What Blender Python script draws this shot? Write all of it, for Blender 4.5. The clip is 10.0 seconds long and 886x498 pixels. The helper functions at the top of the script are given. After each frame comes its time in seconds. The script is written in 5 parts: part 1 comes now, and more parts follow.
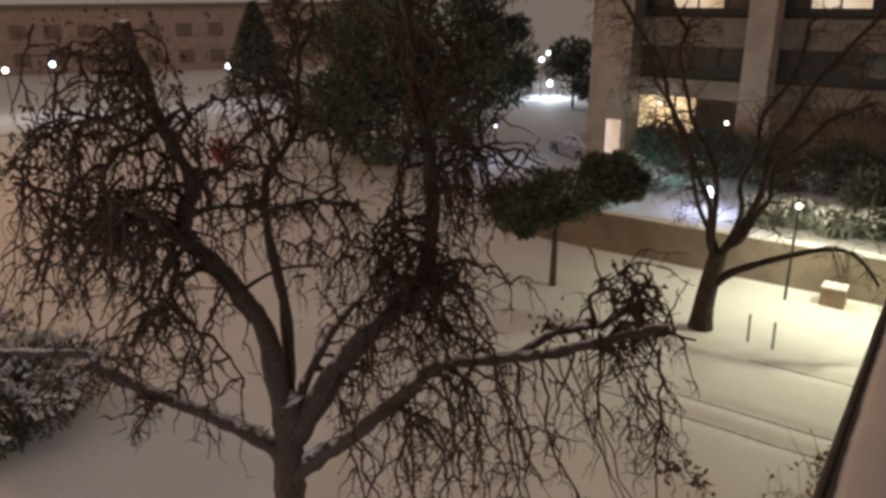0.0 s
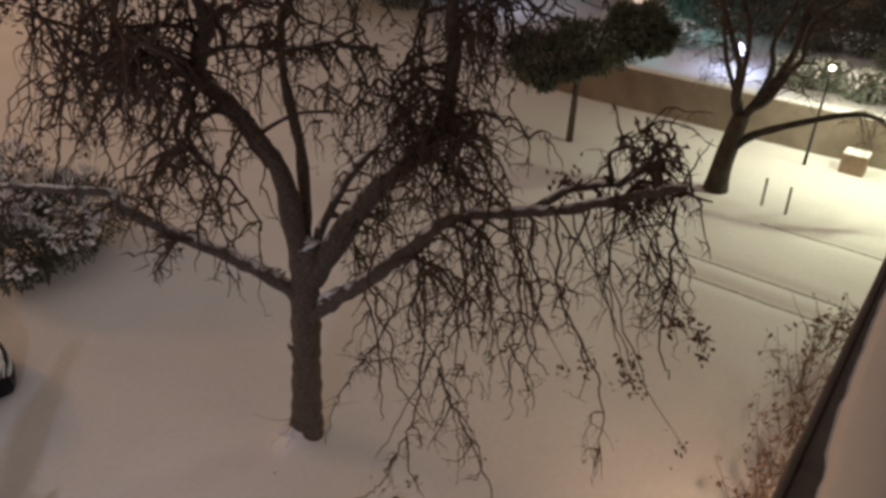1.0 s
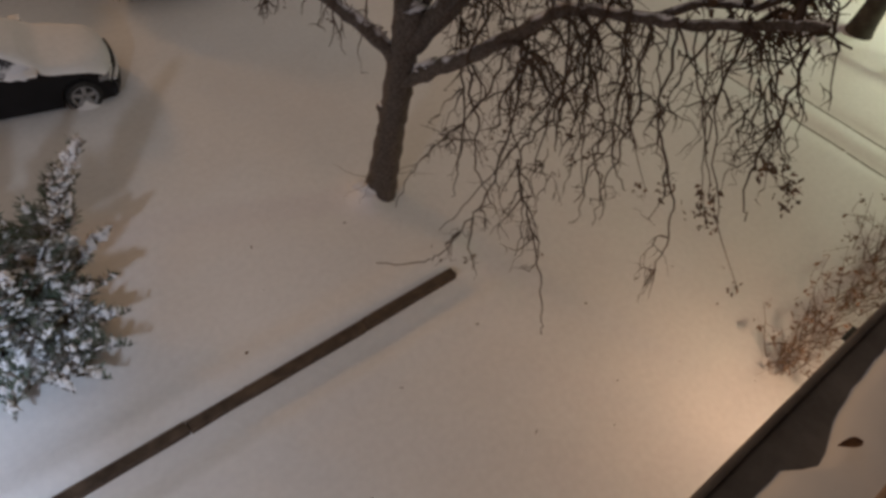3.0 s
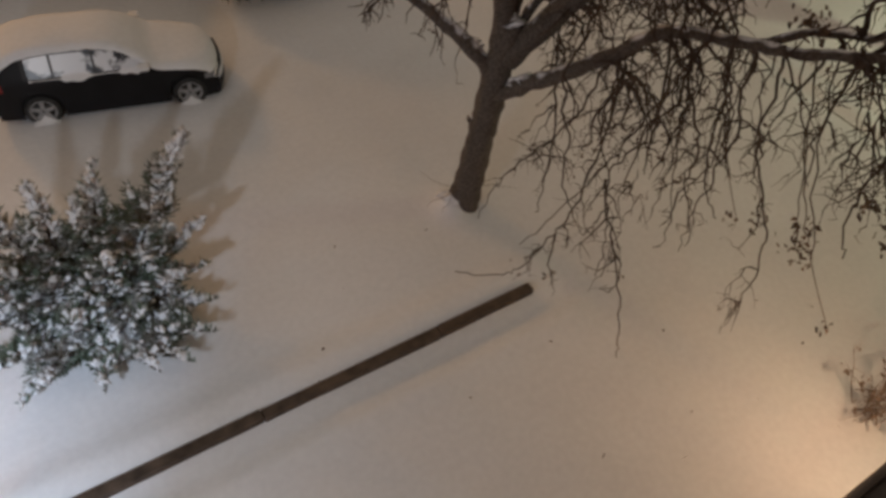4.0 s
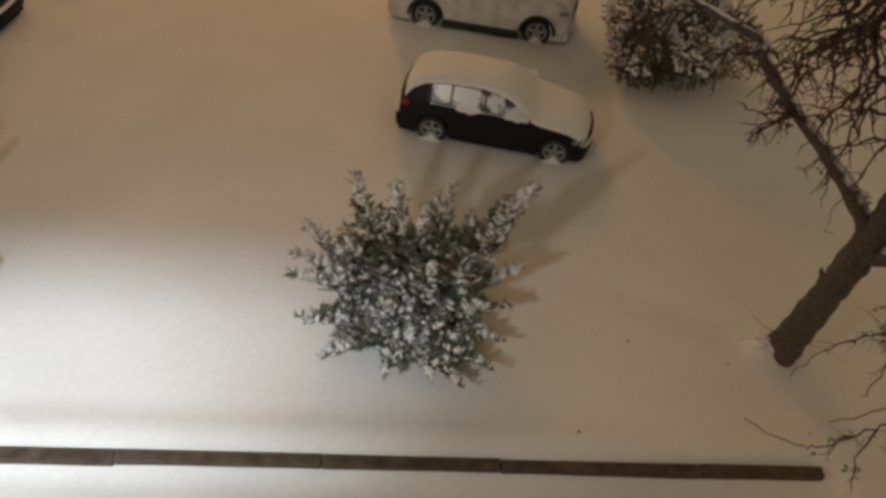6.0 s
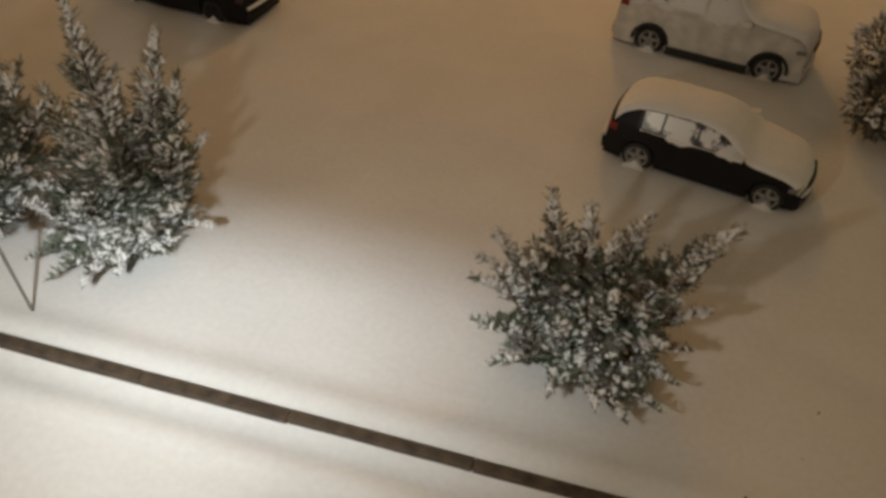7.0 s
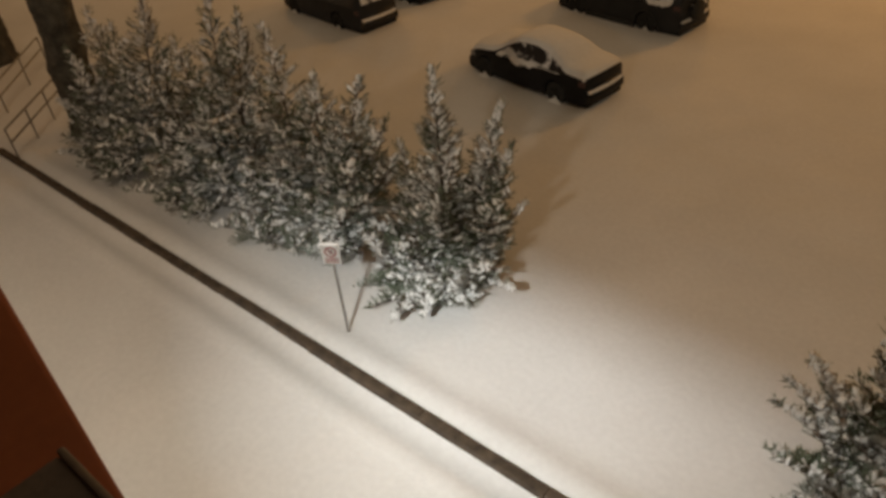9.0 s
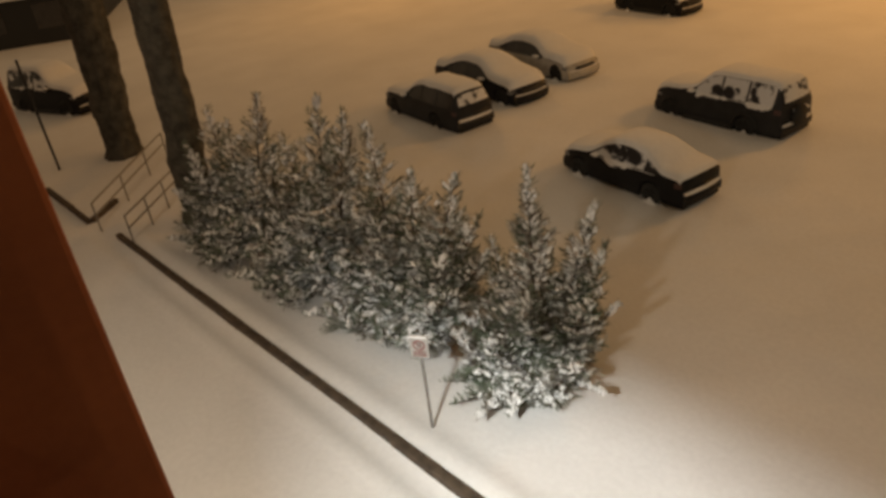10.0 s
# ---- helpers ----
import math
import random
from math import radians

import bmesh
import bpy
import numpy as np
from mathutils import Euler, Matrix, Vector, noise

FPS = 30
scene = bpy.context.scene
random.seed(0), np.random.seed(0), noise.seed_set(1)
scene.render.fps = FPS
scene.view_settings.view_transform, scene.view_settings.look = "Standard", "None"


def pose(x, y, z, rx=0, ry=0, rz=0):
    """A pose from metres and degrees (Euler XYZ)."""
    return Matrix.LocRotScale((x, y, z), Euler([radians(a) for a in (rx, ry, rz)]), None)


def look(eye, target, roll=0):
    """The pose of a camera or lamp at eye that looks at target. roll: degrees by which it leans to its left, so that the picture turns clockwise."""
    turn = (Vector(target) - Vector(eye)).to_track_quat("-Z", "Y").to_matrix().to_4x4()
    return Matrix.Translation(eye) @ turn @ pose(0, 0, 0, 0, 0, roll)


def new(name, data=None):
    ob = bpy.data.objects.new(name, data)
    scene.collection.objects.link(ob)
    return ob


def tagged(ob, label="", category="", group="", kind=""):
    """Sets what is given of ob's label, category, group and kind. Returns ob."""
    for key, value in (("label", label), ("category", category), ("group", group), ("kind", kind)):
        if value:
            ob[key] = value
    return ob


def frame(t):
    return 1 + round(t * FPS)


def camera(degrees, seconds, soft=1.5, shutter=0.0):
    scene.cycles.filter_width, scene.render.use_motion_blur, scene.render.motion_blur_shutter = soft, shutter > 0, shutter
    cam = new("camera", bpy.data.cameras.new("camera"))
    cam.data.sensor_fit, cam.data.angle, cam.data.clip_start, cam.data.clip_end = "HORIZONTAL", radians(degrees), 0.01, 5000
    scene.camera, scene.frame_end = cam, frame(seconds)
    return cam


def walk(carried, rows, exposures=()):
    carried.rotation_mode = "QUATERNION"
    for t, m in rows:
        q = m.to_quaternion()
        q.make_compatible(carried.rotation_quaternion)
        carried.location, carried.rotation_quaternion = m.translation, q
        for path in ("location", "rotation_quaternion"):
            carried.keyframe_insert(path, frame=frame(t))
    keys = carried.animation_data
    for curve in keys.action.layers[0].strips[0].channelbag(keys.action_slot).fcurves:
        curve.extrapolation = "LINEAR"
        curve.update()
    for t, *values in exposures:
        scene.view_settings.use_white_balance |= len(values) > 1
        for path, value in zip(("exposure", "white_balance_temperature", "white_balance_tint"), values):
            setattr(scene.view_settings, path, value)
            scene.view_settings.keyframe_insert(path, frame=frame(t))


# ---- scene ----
# The camera turns in a window high on a facade; x runs along that facade, y away from it.
cam = camera(62.08, 10.0, soft=3.3)
PATH = [
    (0.0, 0.364, -0.074, 9.607, 70.83, 0.40, -54.50),
    (0.5, 0.338, -0.039, 9.609, 65.75, -0.50, -52.94),
    (1.0, 0.345, -0.019, 9.593, 59.34, -1.19, -52.71),
    (1.5, 0.356, -0.020, 9.601, 53.64, -2.11, -53.09),
    (2.0, 0.323, -0.004, 9.578, 48.60, -4.28, -50.63),
    (2.5, 0.282, 0.002, 9.600, 43.84, -6.38, -45.36),
    (2.7, 0.277, 0.004, 9.649, 42.29, -6.91, -43.16),
    (4.0, 0.084, 0.037, 9.665, 41.97, -5.79, -33.26),
    (4.5, 0.014, 0.035, 9.693, 43.06, -5.47, -28.40),
    (5.0, -0.028, 0.026, 9.653, 43.96, -5.45, -21.42),
    (5.5, -0.120, 0.027, 9.642, 44.67, -5.33, -12.56),
    (6.0, -0.206, -0.006, 9.694, 45.23, -5.12, -1.38),
    (6.2, -0.205, -0.032, 9.731, 45.31, -4.67, 2.73),
    (7.3, -0.295, -0.072, 9.690, 45.47, -0.87, 18.84),
    (7.5, -0.309, -0.077, 9.672, 45.56, -0.20, 20.94),
    (8.0, -0.345, -0.079, 9.683, 46.30, 0.51, 26.70),
    (8.5, -0.352, -0.087, 9.668, 48.63, 1.90, 33.81),
    (9.0, -0.264, -0.097, 9.670, 52.34, 4.54, 40.09),
    (9.5, -0.283, -0.099, 9.646, 55.82, 6.10, 44.01),
    (10.0, -0.320, -0.109, 9.675, 60.39, 6.45, 47.01),
]
walk(cam, [(t, pose(x, y, z, rx, ry, rz)) for t, x, y, z, rx, ry, rz in PATH], [
    (0.0, 0.25, 5550, 23), (1.5, 0.21, 5440, 23), (2.5, 0.2, 5350, 19), (4.5, 0.26, 5700, 13), (6.0, 0.04, 6600, 9), (8.0, -0.32, 7500, 11), (9.0, -0.28, 7600, 12), (10.0, -0.07, 7750, 12)])

# ---- light ----
world = bpy.data.worlds.new("night_sky")
scene.world = world
world.use_nodes = True
sky_nodes = world.node_tree
sky_nodes.nodes["Background"].inputs["Color"].default_value = (0.192, 0.146, 0.097, 1)
sky_nodes.nodes["Background"].inputs["Strength"].default_value = 1.0


def lamp(name, kind, place, watts, colour, size=0.1, aim=None, cone=None, blend=0.5):
    data = bpy.data.lights.new(name, kind)
    data.energy, data.color = watts, colour
    if kind != "AREA":
        data.shadow_soft_size = size
    if kind == "SPOT":
        data.spot_size, data.spot_blend = radians(cone), blend
    ob = new(name, data)
    ob.matrix_world = look(place, aim or (place[0], place[1] + 0.001, 0))
    return ob


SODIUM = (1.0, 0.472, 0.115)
flood = lamp("wall_flood_light", "AREA", (-4.8, -0.11, 7.5), 300, (0.79, 0.91, 1.0), 0.1, (-6.3, 10.0, 1.2))
flood.data.shape, flood.data.size, flood.data.size_y = "RECTANGLE", 0.2, 0.05
flood.data.spread = radians(86)
# Second lamp before the visor, added as light spilling past the cut-off.
lamp("flood_spill", "SPOT", (-4.8, 0.32, 7.1), 1000, (0.94, 0.93, 0.84), 0.25, (-4.8, 9.5, 0.0), 164, 1.0)
# Added fill lamp, out of view, brightens the snow close to the pier.
lamp("near_snow_fill", "POINT", (-9.6, 0.1, 4.2), 110, (1.0, 0.93, 0.82), 0.1)
# Another added fill, hidden behind the pier, lifts the snow far left.
lamp("left_snow_fill", "POINT", (-15.5, 0.1, 6.8), 370, (1.0, 0.9, 0.74), 0.1)
lamp("entrance_light", "POINT", (8.4, 0.1, 2.4), 120, (1.0, 0.62, 0.3), 0.1)
lamp("courtyard_light", "SPOT", (24.2, 0.5, 5.2), 1050, (0.97, 0.97, 0.48), 0.15, (21.8, 1.6, 0), 136, 0.6)
# Unseen lamps added to fill the car park evenly; glow implies the first.
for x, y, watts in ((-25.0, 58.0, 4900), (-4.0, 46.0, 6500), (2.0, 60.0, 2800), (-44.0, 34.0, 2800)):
    lamp("unseen_lot_light", "POINT", (x, y, 15.0), watts, SODIUM, 2.2)
lamp("shrub_light", "POINT", (31.2, 11.9, 2.7), 130, (0.3, 1.0, 0.75), 0.1)

# ---- materials ----


def node_mat(name, rough=0.8, metal=0.0):
    m = bpy.data.materials.new(name)
    m.use_nodes = True
    n = m.node_tree.nodes["Principled BSDF"]
    n.inputs["Roughness"].default_value = rough
    n.inputs["Metallic"].default_value = metal
    return m, m.node_tree, n


def noise_of(tree, scale, detail=4.0, coords="Object"):
    co = tree.nodes.new("ShaderNodeTexCoord")
    tex = tree.nodes.new("ShaderNodeTexNoise")
    tex.inputs["Scale"].default_value = scale
    tex.inputs["Detail"].default_value = detail
    tree.links.new(co.outputs[coords], tex.inputs["Vector"])
    return tex.outputs["Fac"]


def ramp(tree, fac, stops):
    r = tree.nodes.new("ShaderNodeValToRGB")
    while len(r.color_ramp.elements) < len(stops):
        r.color_ramp.elements.new(0.5)
    for e, (at, col) in zip(r.color_ramp.elements, stops):
        e.position, e.color = at, (*col, 1)
    tree.links.new(fac, r.inputs["Fac"])
    return r.outputs["Color"]


def maths(tree, op, a, b=None):
    n = tree.nodes.new("ShaderNodeMath")
    n.operation = op
    for socket, v in zip(n.inputs, (a, b)):
        if v is None:
            continue
        if isinstance(v, (int, float)):
            socket.default_value = v
        else:
            tree.links.new(v, socket)
    return n.outputs[0]


def mixed(tree, fac, a, b):
    n = tree.nodes.new("ShaderNodeMix")
    n.data_type = "RGBA"
    tree.links.new(fac, n.inputs["Factor"])
    for socket, v in ((n.inputs["A"], a), (n.inputs["B"], b)):
        if isinstance(v, tuple):
            socket.default_value = (*v, 1)
        else:
            tree.links.new(v, socket)
    return n.outputs["Result"]


def bump(tree, shader, height, strength=0.3, distance=0.02):
    b = tree.nodes.new("ShaderNodeBump")
    b.inputs["Strength"].default_value = strength
    b.inputs["Distance"].default_value = distance
    tree.links.new(height, b.inputs["Height"])
    tree.links.new(b.outputs["Normal"], shader.inputs["Normal"])


def varied(name, dark, light, scale=6.0, rough=0.8, metal=0.0, fine=60.0, relief=0.25, depth=0.01):
    """A surface whose colour wanders between two tones, with fine grain and relief."""
    m, tree, n = node_mat(name, rough, metal)
    fac = maths(tree, "ADD", maths(tree, "MULTIPLY", noise_of(tree, scale), 0.7), maths(tree, "MULTIPLY", noise_of(tree, fine), 0.3))
    tree.links.new(ramp(tree, fac, [(0.35, dark), (0.65, light)]), n.inputs["Base Color"])
    bump(tree, n, noise_of(tree, fine), relief, depth)
    return m


def snowed(name, dark, light, level=0.62, scale=7.0, grain=50.0, rough=0.85, spread=0.25):
    """A surface on whose upper sides snow lies in patches."""
    m, tree, n = node_mat(name, rough)
    base = ramp(tree, noise_of(tree, grain), [(0.3, dark), (0.7, light)])
    geo = tree.nodes.new("ShaderNodeNewGeometry")
    sep = tree.nodes.new("ShaderNodeSeparateXYZ")
    tree.links.new(geo.outputs["Normal"], sep.inputs[0])
    up = maths(tree, "ADD", sep.outputs["Z"], maths(tree, "MULTIPLY", maths(tree, "SUBTRACT", noise_of(tree, scale), 0.5), 1.6))
    fac = maths(tree, "MULTIPLY", maths(tree, "SUBTRACT", up, level), 1.0 / spread)
    clamp = tree.nodes.new("ShaderNodeClamp")
    tree.links.new(fac, clamp.inputs[0])
    tree.links.new(mixed(tree, clamp.outputs[0], base, (0.78, 0.79, 0.82)), n.inputs["Base Color"])
    bump(tree, n, noise_of(tree, grain), 0.4, 0.01)
    return m


def plain_glow(name, colour, strength, mottled=0.0):
    m, tree, n = node_mat(name, 0.5)
    n.inputs["Base Color"].default_value = (*colour, 1)
    n.inputs["Emission Color"].default_value = (*colour, 1)
    n.inputs["Emission Strength"].default_value = strength
    if mottled:
        deep = tuple(v * v * 0.35 for v in colour)
        tree.links.new(ramp(tree, noise_of(tree, mottled), [(0.35, deep), (0.6, colour)]), n.inputs["Emission Color"])
    return m


def snow_material():
    m, tree, n = node_mat("snow", 0.75)
    fac = maths(tree, "ADD", maths(tree, "MULTIPLY", noise_of(tree, 0.35), 0.6), maths(tree, "MULTIPLY", noise_of(tree, 9.0), 0.4))
    tree.links.new(ramp(tree, fac, [(0.35, (0.74, 0.74, 0.75)), (0.65, (0.84, 0.84, 0.85))]), n.inputs["Base Color"])
    bump(tree, n, maths(tree, "ADD", noise_of(tree, 3.0), maths(tree, "MULTIPLY", noise_of(tree, 40.0), 0.12)), 0.35, 0.03)
    return m


def needle_material():
    """Grey-green fronds with brown, dry patches and a dusting of snow on upper sides."""
    m, tree, n = node_mat("snowy_needles", 0.85)
    green = ramp(tree, noise_of(tree, 30.0), [(0.3, (0.085, 0.112, 0.078)), (0.7, (0.235, 0.29, 0.21))])
    dry = ramp(tree, noise_of(tree, 1.7), [(0.47, (0, 0, 0)), (0.64, (1, 1, 1))])
    base = mixed(tree, dry, green, (0.12, 0.1, 0.068))
    geo = tree.nodes.new("ShaderNodeNewGeometry")
    sep = tree.nodes.new("ShaderNodeSeparateXYZ")
    tree.links.new(geo.outputs["Normal"], sep.inputs[0])
    up = maths(tree, "ADD", sep.outputs["Z"], maths(tree, "MULTIPLY", maths(tree, "SUBTRACT", noise_of(tree, 3.0), 0.5), 2.6))
    clamp = tree.nodes.new("ShaderNodeClamp")
    tree.links.new(maths(tree, "MULTIPLY", maths(tree, "SUBTRACT", up, 0.66), 1.3), clamp.inputs[0])
    tree.links.new(mixed(tree, clamp.outputs[0], base, (0.72, 0.71, 0.71)), n.inputs["Base Color"])
    return m


SNOW = snow_material()
BARK = snowed("bark", (0.042, 0.034, 0.028), (0.128, 0.105, 0.088), 0.62, 4.0, 24.0)
SHRUB_TWIG = varied("brown_twig", (0.1, 0.072, 0.052), (0.2, 0.145, 0.105), 8.0)
FAR_BARK = varied("dark_far_bark", (0.018, 0.015, 0.012), (0.06, 0.05, 0.04), 3.0, 0.9, 0.0, 18.0, 0.6, 0.04)
OLD_BARK = varied("old_bark", (0.026, 0.024, 0.019), (0.1, 0.093, 0.075), 3.0, 0.9, 0.0, 18.0, 0.7, 0.05)
TWIG = varied("twig_bark", (0.036, 0.024, 0.018), (0.088, 0.061, 0.045), 8.0)
DEAD_LEAF = varied("dead_leaf", (0.06, 0.04, 0.027), (0.17, 0.115, 0.075), 10.0)
PALE_LEAF = varied("pale_dead_leaf", (0.12, 0.08, 0.052), (0.27, 0.185, 0.125), 10.0)
NEEDLE = needle_material()
FAR_NEEDLE = varied("far_evergreen_needles", (0.06, 0.08, 0.06), (0.16, 0.19, 0.14), 1.5)
DARK_NEEDLE = snowed("dark_needles", (0.055, 0.06, 0.047), (0.135, 0.135, 0.11), 1.6, 7.0, 30.0, 1.0)
TIMBER = varied("weathered_edging", (0.038, 0.026, 0.018), (0.115, 0.083, 0.058), 5.0, 0.85)
SILL_METAL = varied("dark_sill_metal", (0.13, 0.115, 0.103), (0.2, 0.178, 0.16), 14.0, 0.7)
TAN_PAINT = varied("tan_paint", (0.2, 0.14, 0.095), (0.29, 0.21, 0.145), 5.0, 0.6)
PIER_RED = varied("red_brown_cladding", (0.25, 0.066, 0.024), (0.335, 0.094, 0.034), 3.0, 0.7, 0.0, 40.0, 0.15, 0.004)
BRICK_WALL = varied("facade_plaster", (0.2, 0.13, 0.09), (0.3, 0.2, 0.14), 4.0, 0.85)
CONCRETE = varied("pale_concrete", (0.15, 0.126, 0.108), (0.22, 0.185, 0.16), 1.5, 0.85)
PALE_PIER = varied("pale_pier_concrete", (0.3, 0.245, 0.22), (0.42, 0.345, 0.31), 1.2, 0.85)
# Dark tone painted for the shaded side of the wide pier.
PIER_SIDE_SHADE = varied("pier_side_shade", (0.07, 0.055, 0.045), (0.12, 0.095, 0.08), 1.5, 0.8)
DARK_CONCRETE = varied("retaining_wall", (0.16, 0.13, 0.1), (0.25, 0.21, 0.17), 1.2, 0.9)
DARK_GLASS = varied("dark_window_glass", (0.03, 0.028, 0.027), (0.055, 0.05, 0.048), 2.0, 0.2)
LIT_WINDOW = plain_glow("lit_window", (1.0, 0.82, 0.52), 0.5, 0.9)
LOBBY_GLOW = plain_glow("lobby_window", (1.0, 0.8, 0.44), 0.38, 1.3)
TYRE = varied("tyre_rubber", (0.012, 0.012, 0.012), (0.03, 0.03, 0.03), 20.0, 0.85)
ALLOY = varied("alloy_wheel", (0.24, 0.24, 0.245), (0.4, 0.4, 0.4), 20.0, 0.5, 0.2)
CHROME = varied("galvanised_steel", (0.18, 0.17, 0.16), (0.3, 0.29, 0.28), 12.0, 0.5, 0.5)
TAIL_RED = varied("tail_light_red", (0.16, 0.01, 0.01), (0.26, 0.02, 0.018), 12.0, 0.3)
DULL_RED = varied("snow_caked_tail_light", (0.05, 0.022, 0.02), (0.1, 0.05, 0.045), 12.0, 0.6)
HEADLIGHT = varied("headlight_lens", (0.16, 0.16, 0.17), (0.28, 0.28, 0.29), 12.0, 0.2)
BLACK_TRIM = varied("black_trim", (0.01, 0.01, 0.01), (0.025, 0.025, 0.025), 12.0, 0.6)


def car_paint(name, colour):
    m, tree, n = node_mat(name, 0.5, 0.0)
    n.inputs["Specular IOR Level"].default_value = 0.2
    low = tuple(c * 0.75 for c in colour)
    tree.links.new(ramp(tree, noise_of(tree, 3.0), [(0.35, low), (0.65, colour)]), n.inputs["Base Color"])
    return m


def frosted_glass(name, level):
    """Car glass on which snow sticks in patches."""
    m, tree, n = node_mat(name, 0.3)
    fac = ramp(tree, noise_of(tree, 2.6, 3.0), [(level, (0, 0, 0)), (level + 0.08, (1, 1, 1))])
    tree.links.new(mixed(tree, fac, (0.02, 0.02, 0.024), (0.72, 0.73, 0.76)), n.inputs["Base Color"])
    return m


CAR_GLASS = frosted_glass("snow_stuck_glass", 0.4)
PLASTERED_GLASS = frosted_glass("snow_plastered_glass", 0.3)
PATCHY_GLASS = frosted_glass("patchy_glass", 0.5)

# ---- building helpers ----


def mesh_of(name, verts, faces, smooth=False):
    me = bpy.data.meshes.new(name)
    me.from_pydata([tuple(v) for v in verts], [], faces)
    if smooth:
        me.polygons.foreach_set("use_smooth", [True] * len(me.polygons))
    me.update()
    return me


def thing(name, place, label, category, group="", turn=0.0, kind=""):
    ob = new(name)
    ob.matrix_world = pose(*place, 0, 0, turn)
    return tagged(ob, label, category, group, kind)


def part(name, shape, material, parent=None, label="", smooth=False, kind=""):
    """Links a bmesh or a pair of vertices and faces as one mesh object under its parent, in the parent's own axes."""
    if isinstance(shape, tuple):
        me = mesh_of(name, *shape, smooth)
    else:
        me = bpy.data.meshes.new(name)
        shape.to_mesh(me)
        shape.free()
        if smooth:
            me.polygons.foreach_set("use_smooth", [True] * len(me.polygons))
    me.materials.append(material)
    ob = new(name, me)
    ob.parent = parent
    return tagged(ob, label, "", "", kind)


def box(x0, x1, y0, y1, z0, z1, bevel=0.0):
    fresh = bmesh.new()
    m = Matrix.Translation(((x0 + x1) / 2, (y0 + y1) / 2, (z0 + z1) / 2)) @ Matrix.Diagonal((x1 - x0, y1 - y0, z1 - z0, 1))
    bmesh.ops.create_cube(fresh, size=1.0, matrix=m)
    if bevel:
        bmesh.ops.bevel(fresh, geom=list(fresh.edges), offset=bevel, segments=2, profile=0.5, affect="EDGES")
    return fresh


def rod(a, b, r, sides=8, r2=None):
    return tube_shape([a, b], [r, r if r2 is None else r2], sides)


def tube_into(V, F, pts, radii, sides):
    """Adds a tapered tube along pts."""
    start = len(V)
    pts = [Vector(p) for p in pts]
    side = None
    for i, p in enumerate(pts):
        d = (pts[min(i + 1, len(pts) - 1)] - pts[max(i - 1, 0)]).normalized()
        if side is None:
            side = d.orthogonal().normalized()
        else:
            side = (side - d * side.dot(d)).normalized()
        other = d.cross(side)
        for k in range(sides):
            a = 2 * math.pi * k / sides
            V.append(p + (side * math.cos(a) + other * math.sin(a)) * radii[i])
    for i in range(len(pts) - 1):
        for k in range(sides):
            k2 = (k + 1) % sides
            a, b = start + i * sides, start + (i + 1) * sides
            F.append((a + k, a + k2, b + k2, b + k))
    F.append(tuple(start + k for k in reversed(range(sides))))
    F.append(tuple(start + (len(pts) - 1) * sides + k for k in range(sides)))


def tube_shape(pts, radii, sides=8):
    V, F = [], []
    tube_into(V, F, pts, radii, sides)
    return V, F


def smooth_line(pts, per=6):
    """Catmull-Rom through the points."""
    pts = [Vector(p) for p in pts]
    out = []
    for i in range(len(pts) - 1):
        p0, p1, p2, p3 = pts[max(i - 1, 0)], pts[i], pts[i + 1], pts[min(i + 2, len(pts) - 1)]
        for k in range(per):
            t = k / per
            out.append(0.5 * ((2 * p1) + (p2 - p0) * t + (2 * p0 - 5 * p1 + 4 * p2 - p3) * t * t + (3 * p1 - p0 - 3 * p2 + p3) * t**3))
    out.append(pts[-1])
    return out


def rand_dir():
    return Vector((random.gauss(0, 1), random.gauss(0, 1), random.gauss(0, 1))).normalized()


def structure(name, shape, material, label, smooth=False):
    return tagged(part(name, shape, material, None, label, smooth), "", name.split("_")[0], "", "structure")


# ---- ground ----
EDGE_Y, EDGE_X0, EDGE_X1 = 5.3, -22.4, 6.5   # the timber edging along the lawn


PATH_LINES = (16.25, 17.2, 20.1)             # thin edging strips across the yard


def snow_height(x, y):
    z = 0.05 * noise.noise((x * 0.25, y * 0.25, 0.3)) + 0.018 * noise.noise((x * 1.1, y * 1.1, 2.0))
    if EDGE_X0 - 1 < x < EDGE_X1 + 0.6:
        d = y - EDGE_Y
        z += 0.10 * math.exp(-((d - 0.42) / 0.3) ** 2) + 0.05 * math.exp(-((d + 0.75) / 0.2) ** 2) - 0.05 * math.exp(-((d + 0.35) / 0.2) ** 2)
    for tx in PATH_LINES:
        if -1 < y < 8:
            z -= 0.075 * math.exp(-((x - tx) / 0.24) ** 2)
    z += 0.04 * math.exp(-((math.hypot(x - 6.62, y - 7.57) - 0.5) / 0.25) ** 2)
    z += 0.36 * math.exp(-(((x - 6.42) / 0.2) ** 2 + ((y - 7.6) / 0.24) ** 2))
    return z


def steps(fine0, fine1, fine, far, grow=1.35):
    a = list(np.arange(fine0, fine1 + 1e-6, fine))
    left, right, s = [], [], fine
    p, q = fine0, fine1
    while q < far:
        s *= grow
        p, q = p - s, q + s
        left.append(p)
        right.append(q)
    return left[::-1] + a + right


def build_ground():
    xs, ys = steps(-24, 24, 0.16, 900), steps(-0.5, 19, 0.14, 900)
    V, F = [], []
    for y in ys:
        for x in xs:
            V.append((x, y, snow_height(x, y)))
    w = len(xs)
    for j in range(len(ys) - 1):
        for i in range(w - 1):
            a = j * w + i
            F.append((a, a + 1, a + w + 1, a + w))
    structure("ground", (V, F), SNOW, "deep fresh snow over lawn and car park", True)


build_ground()

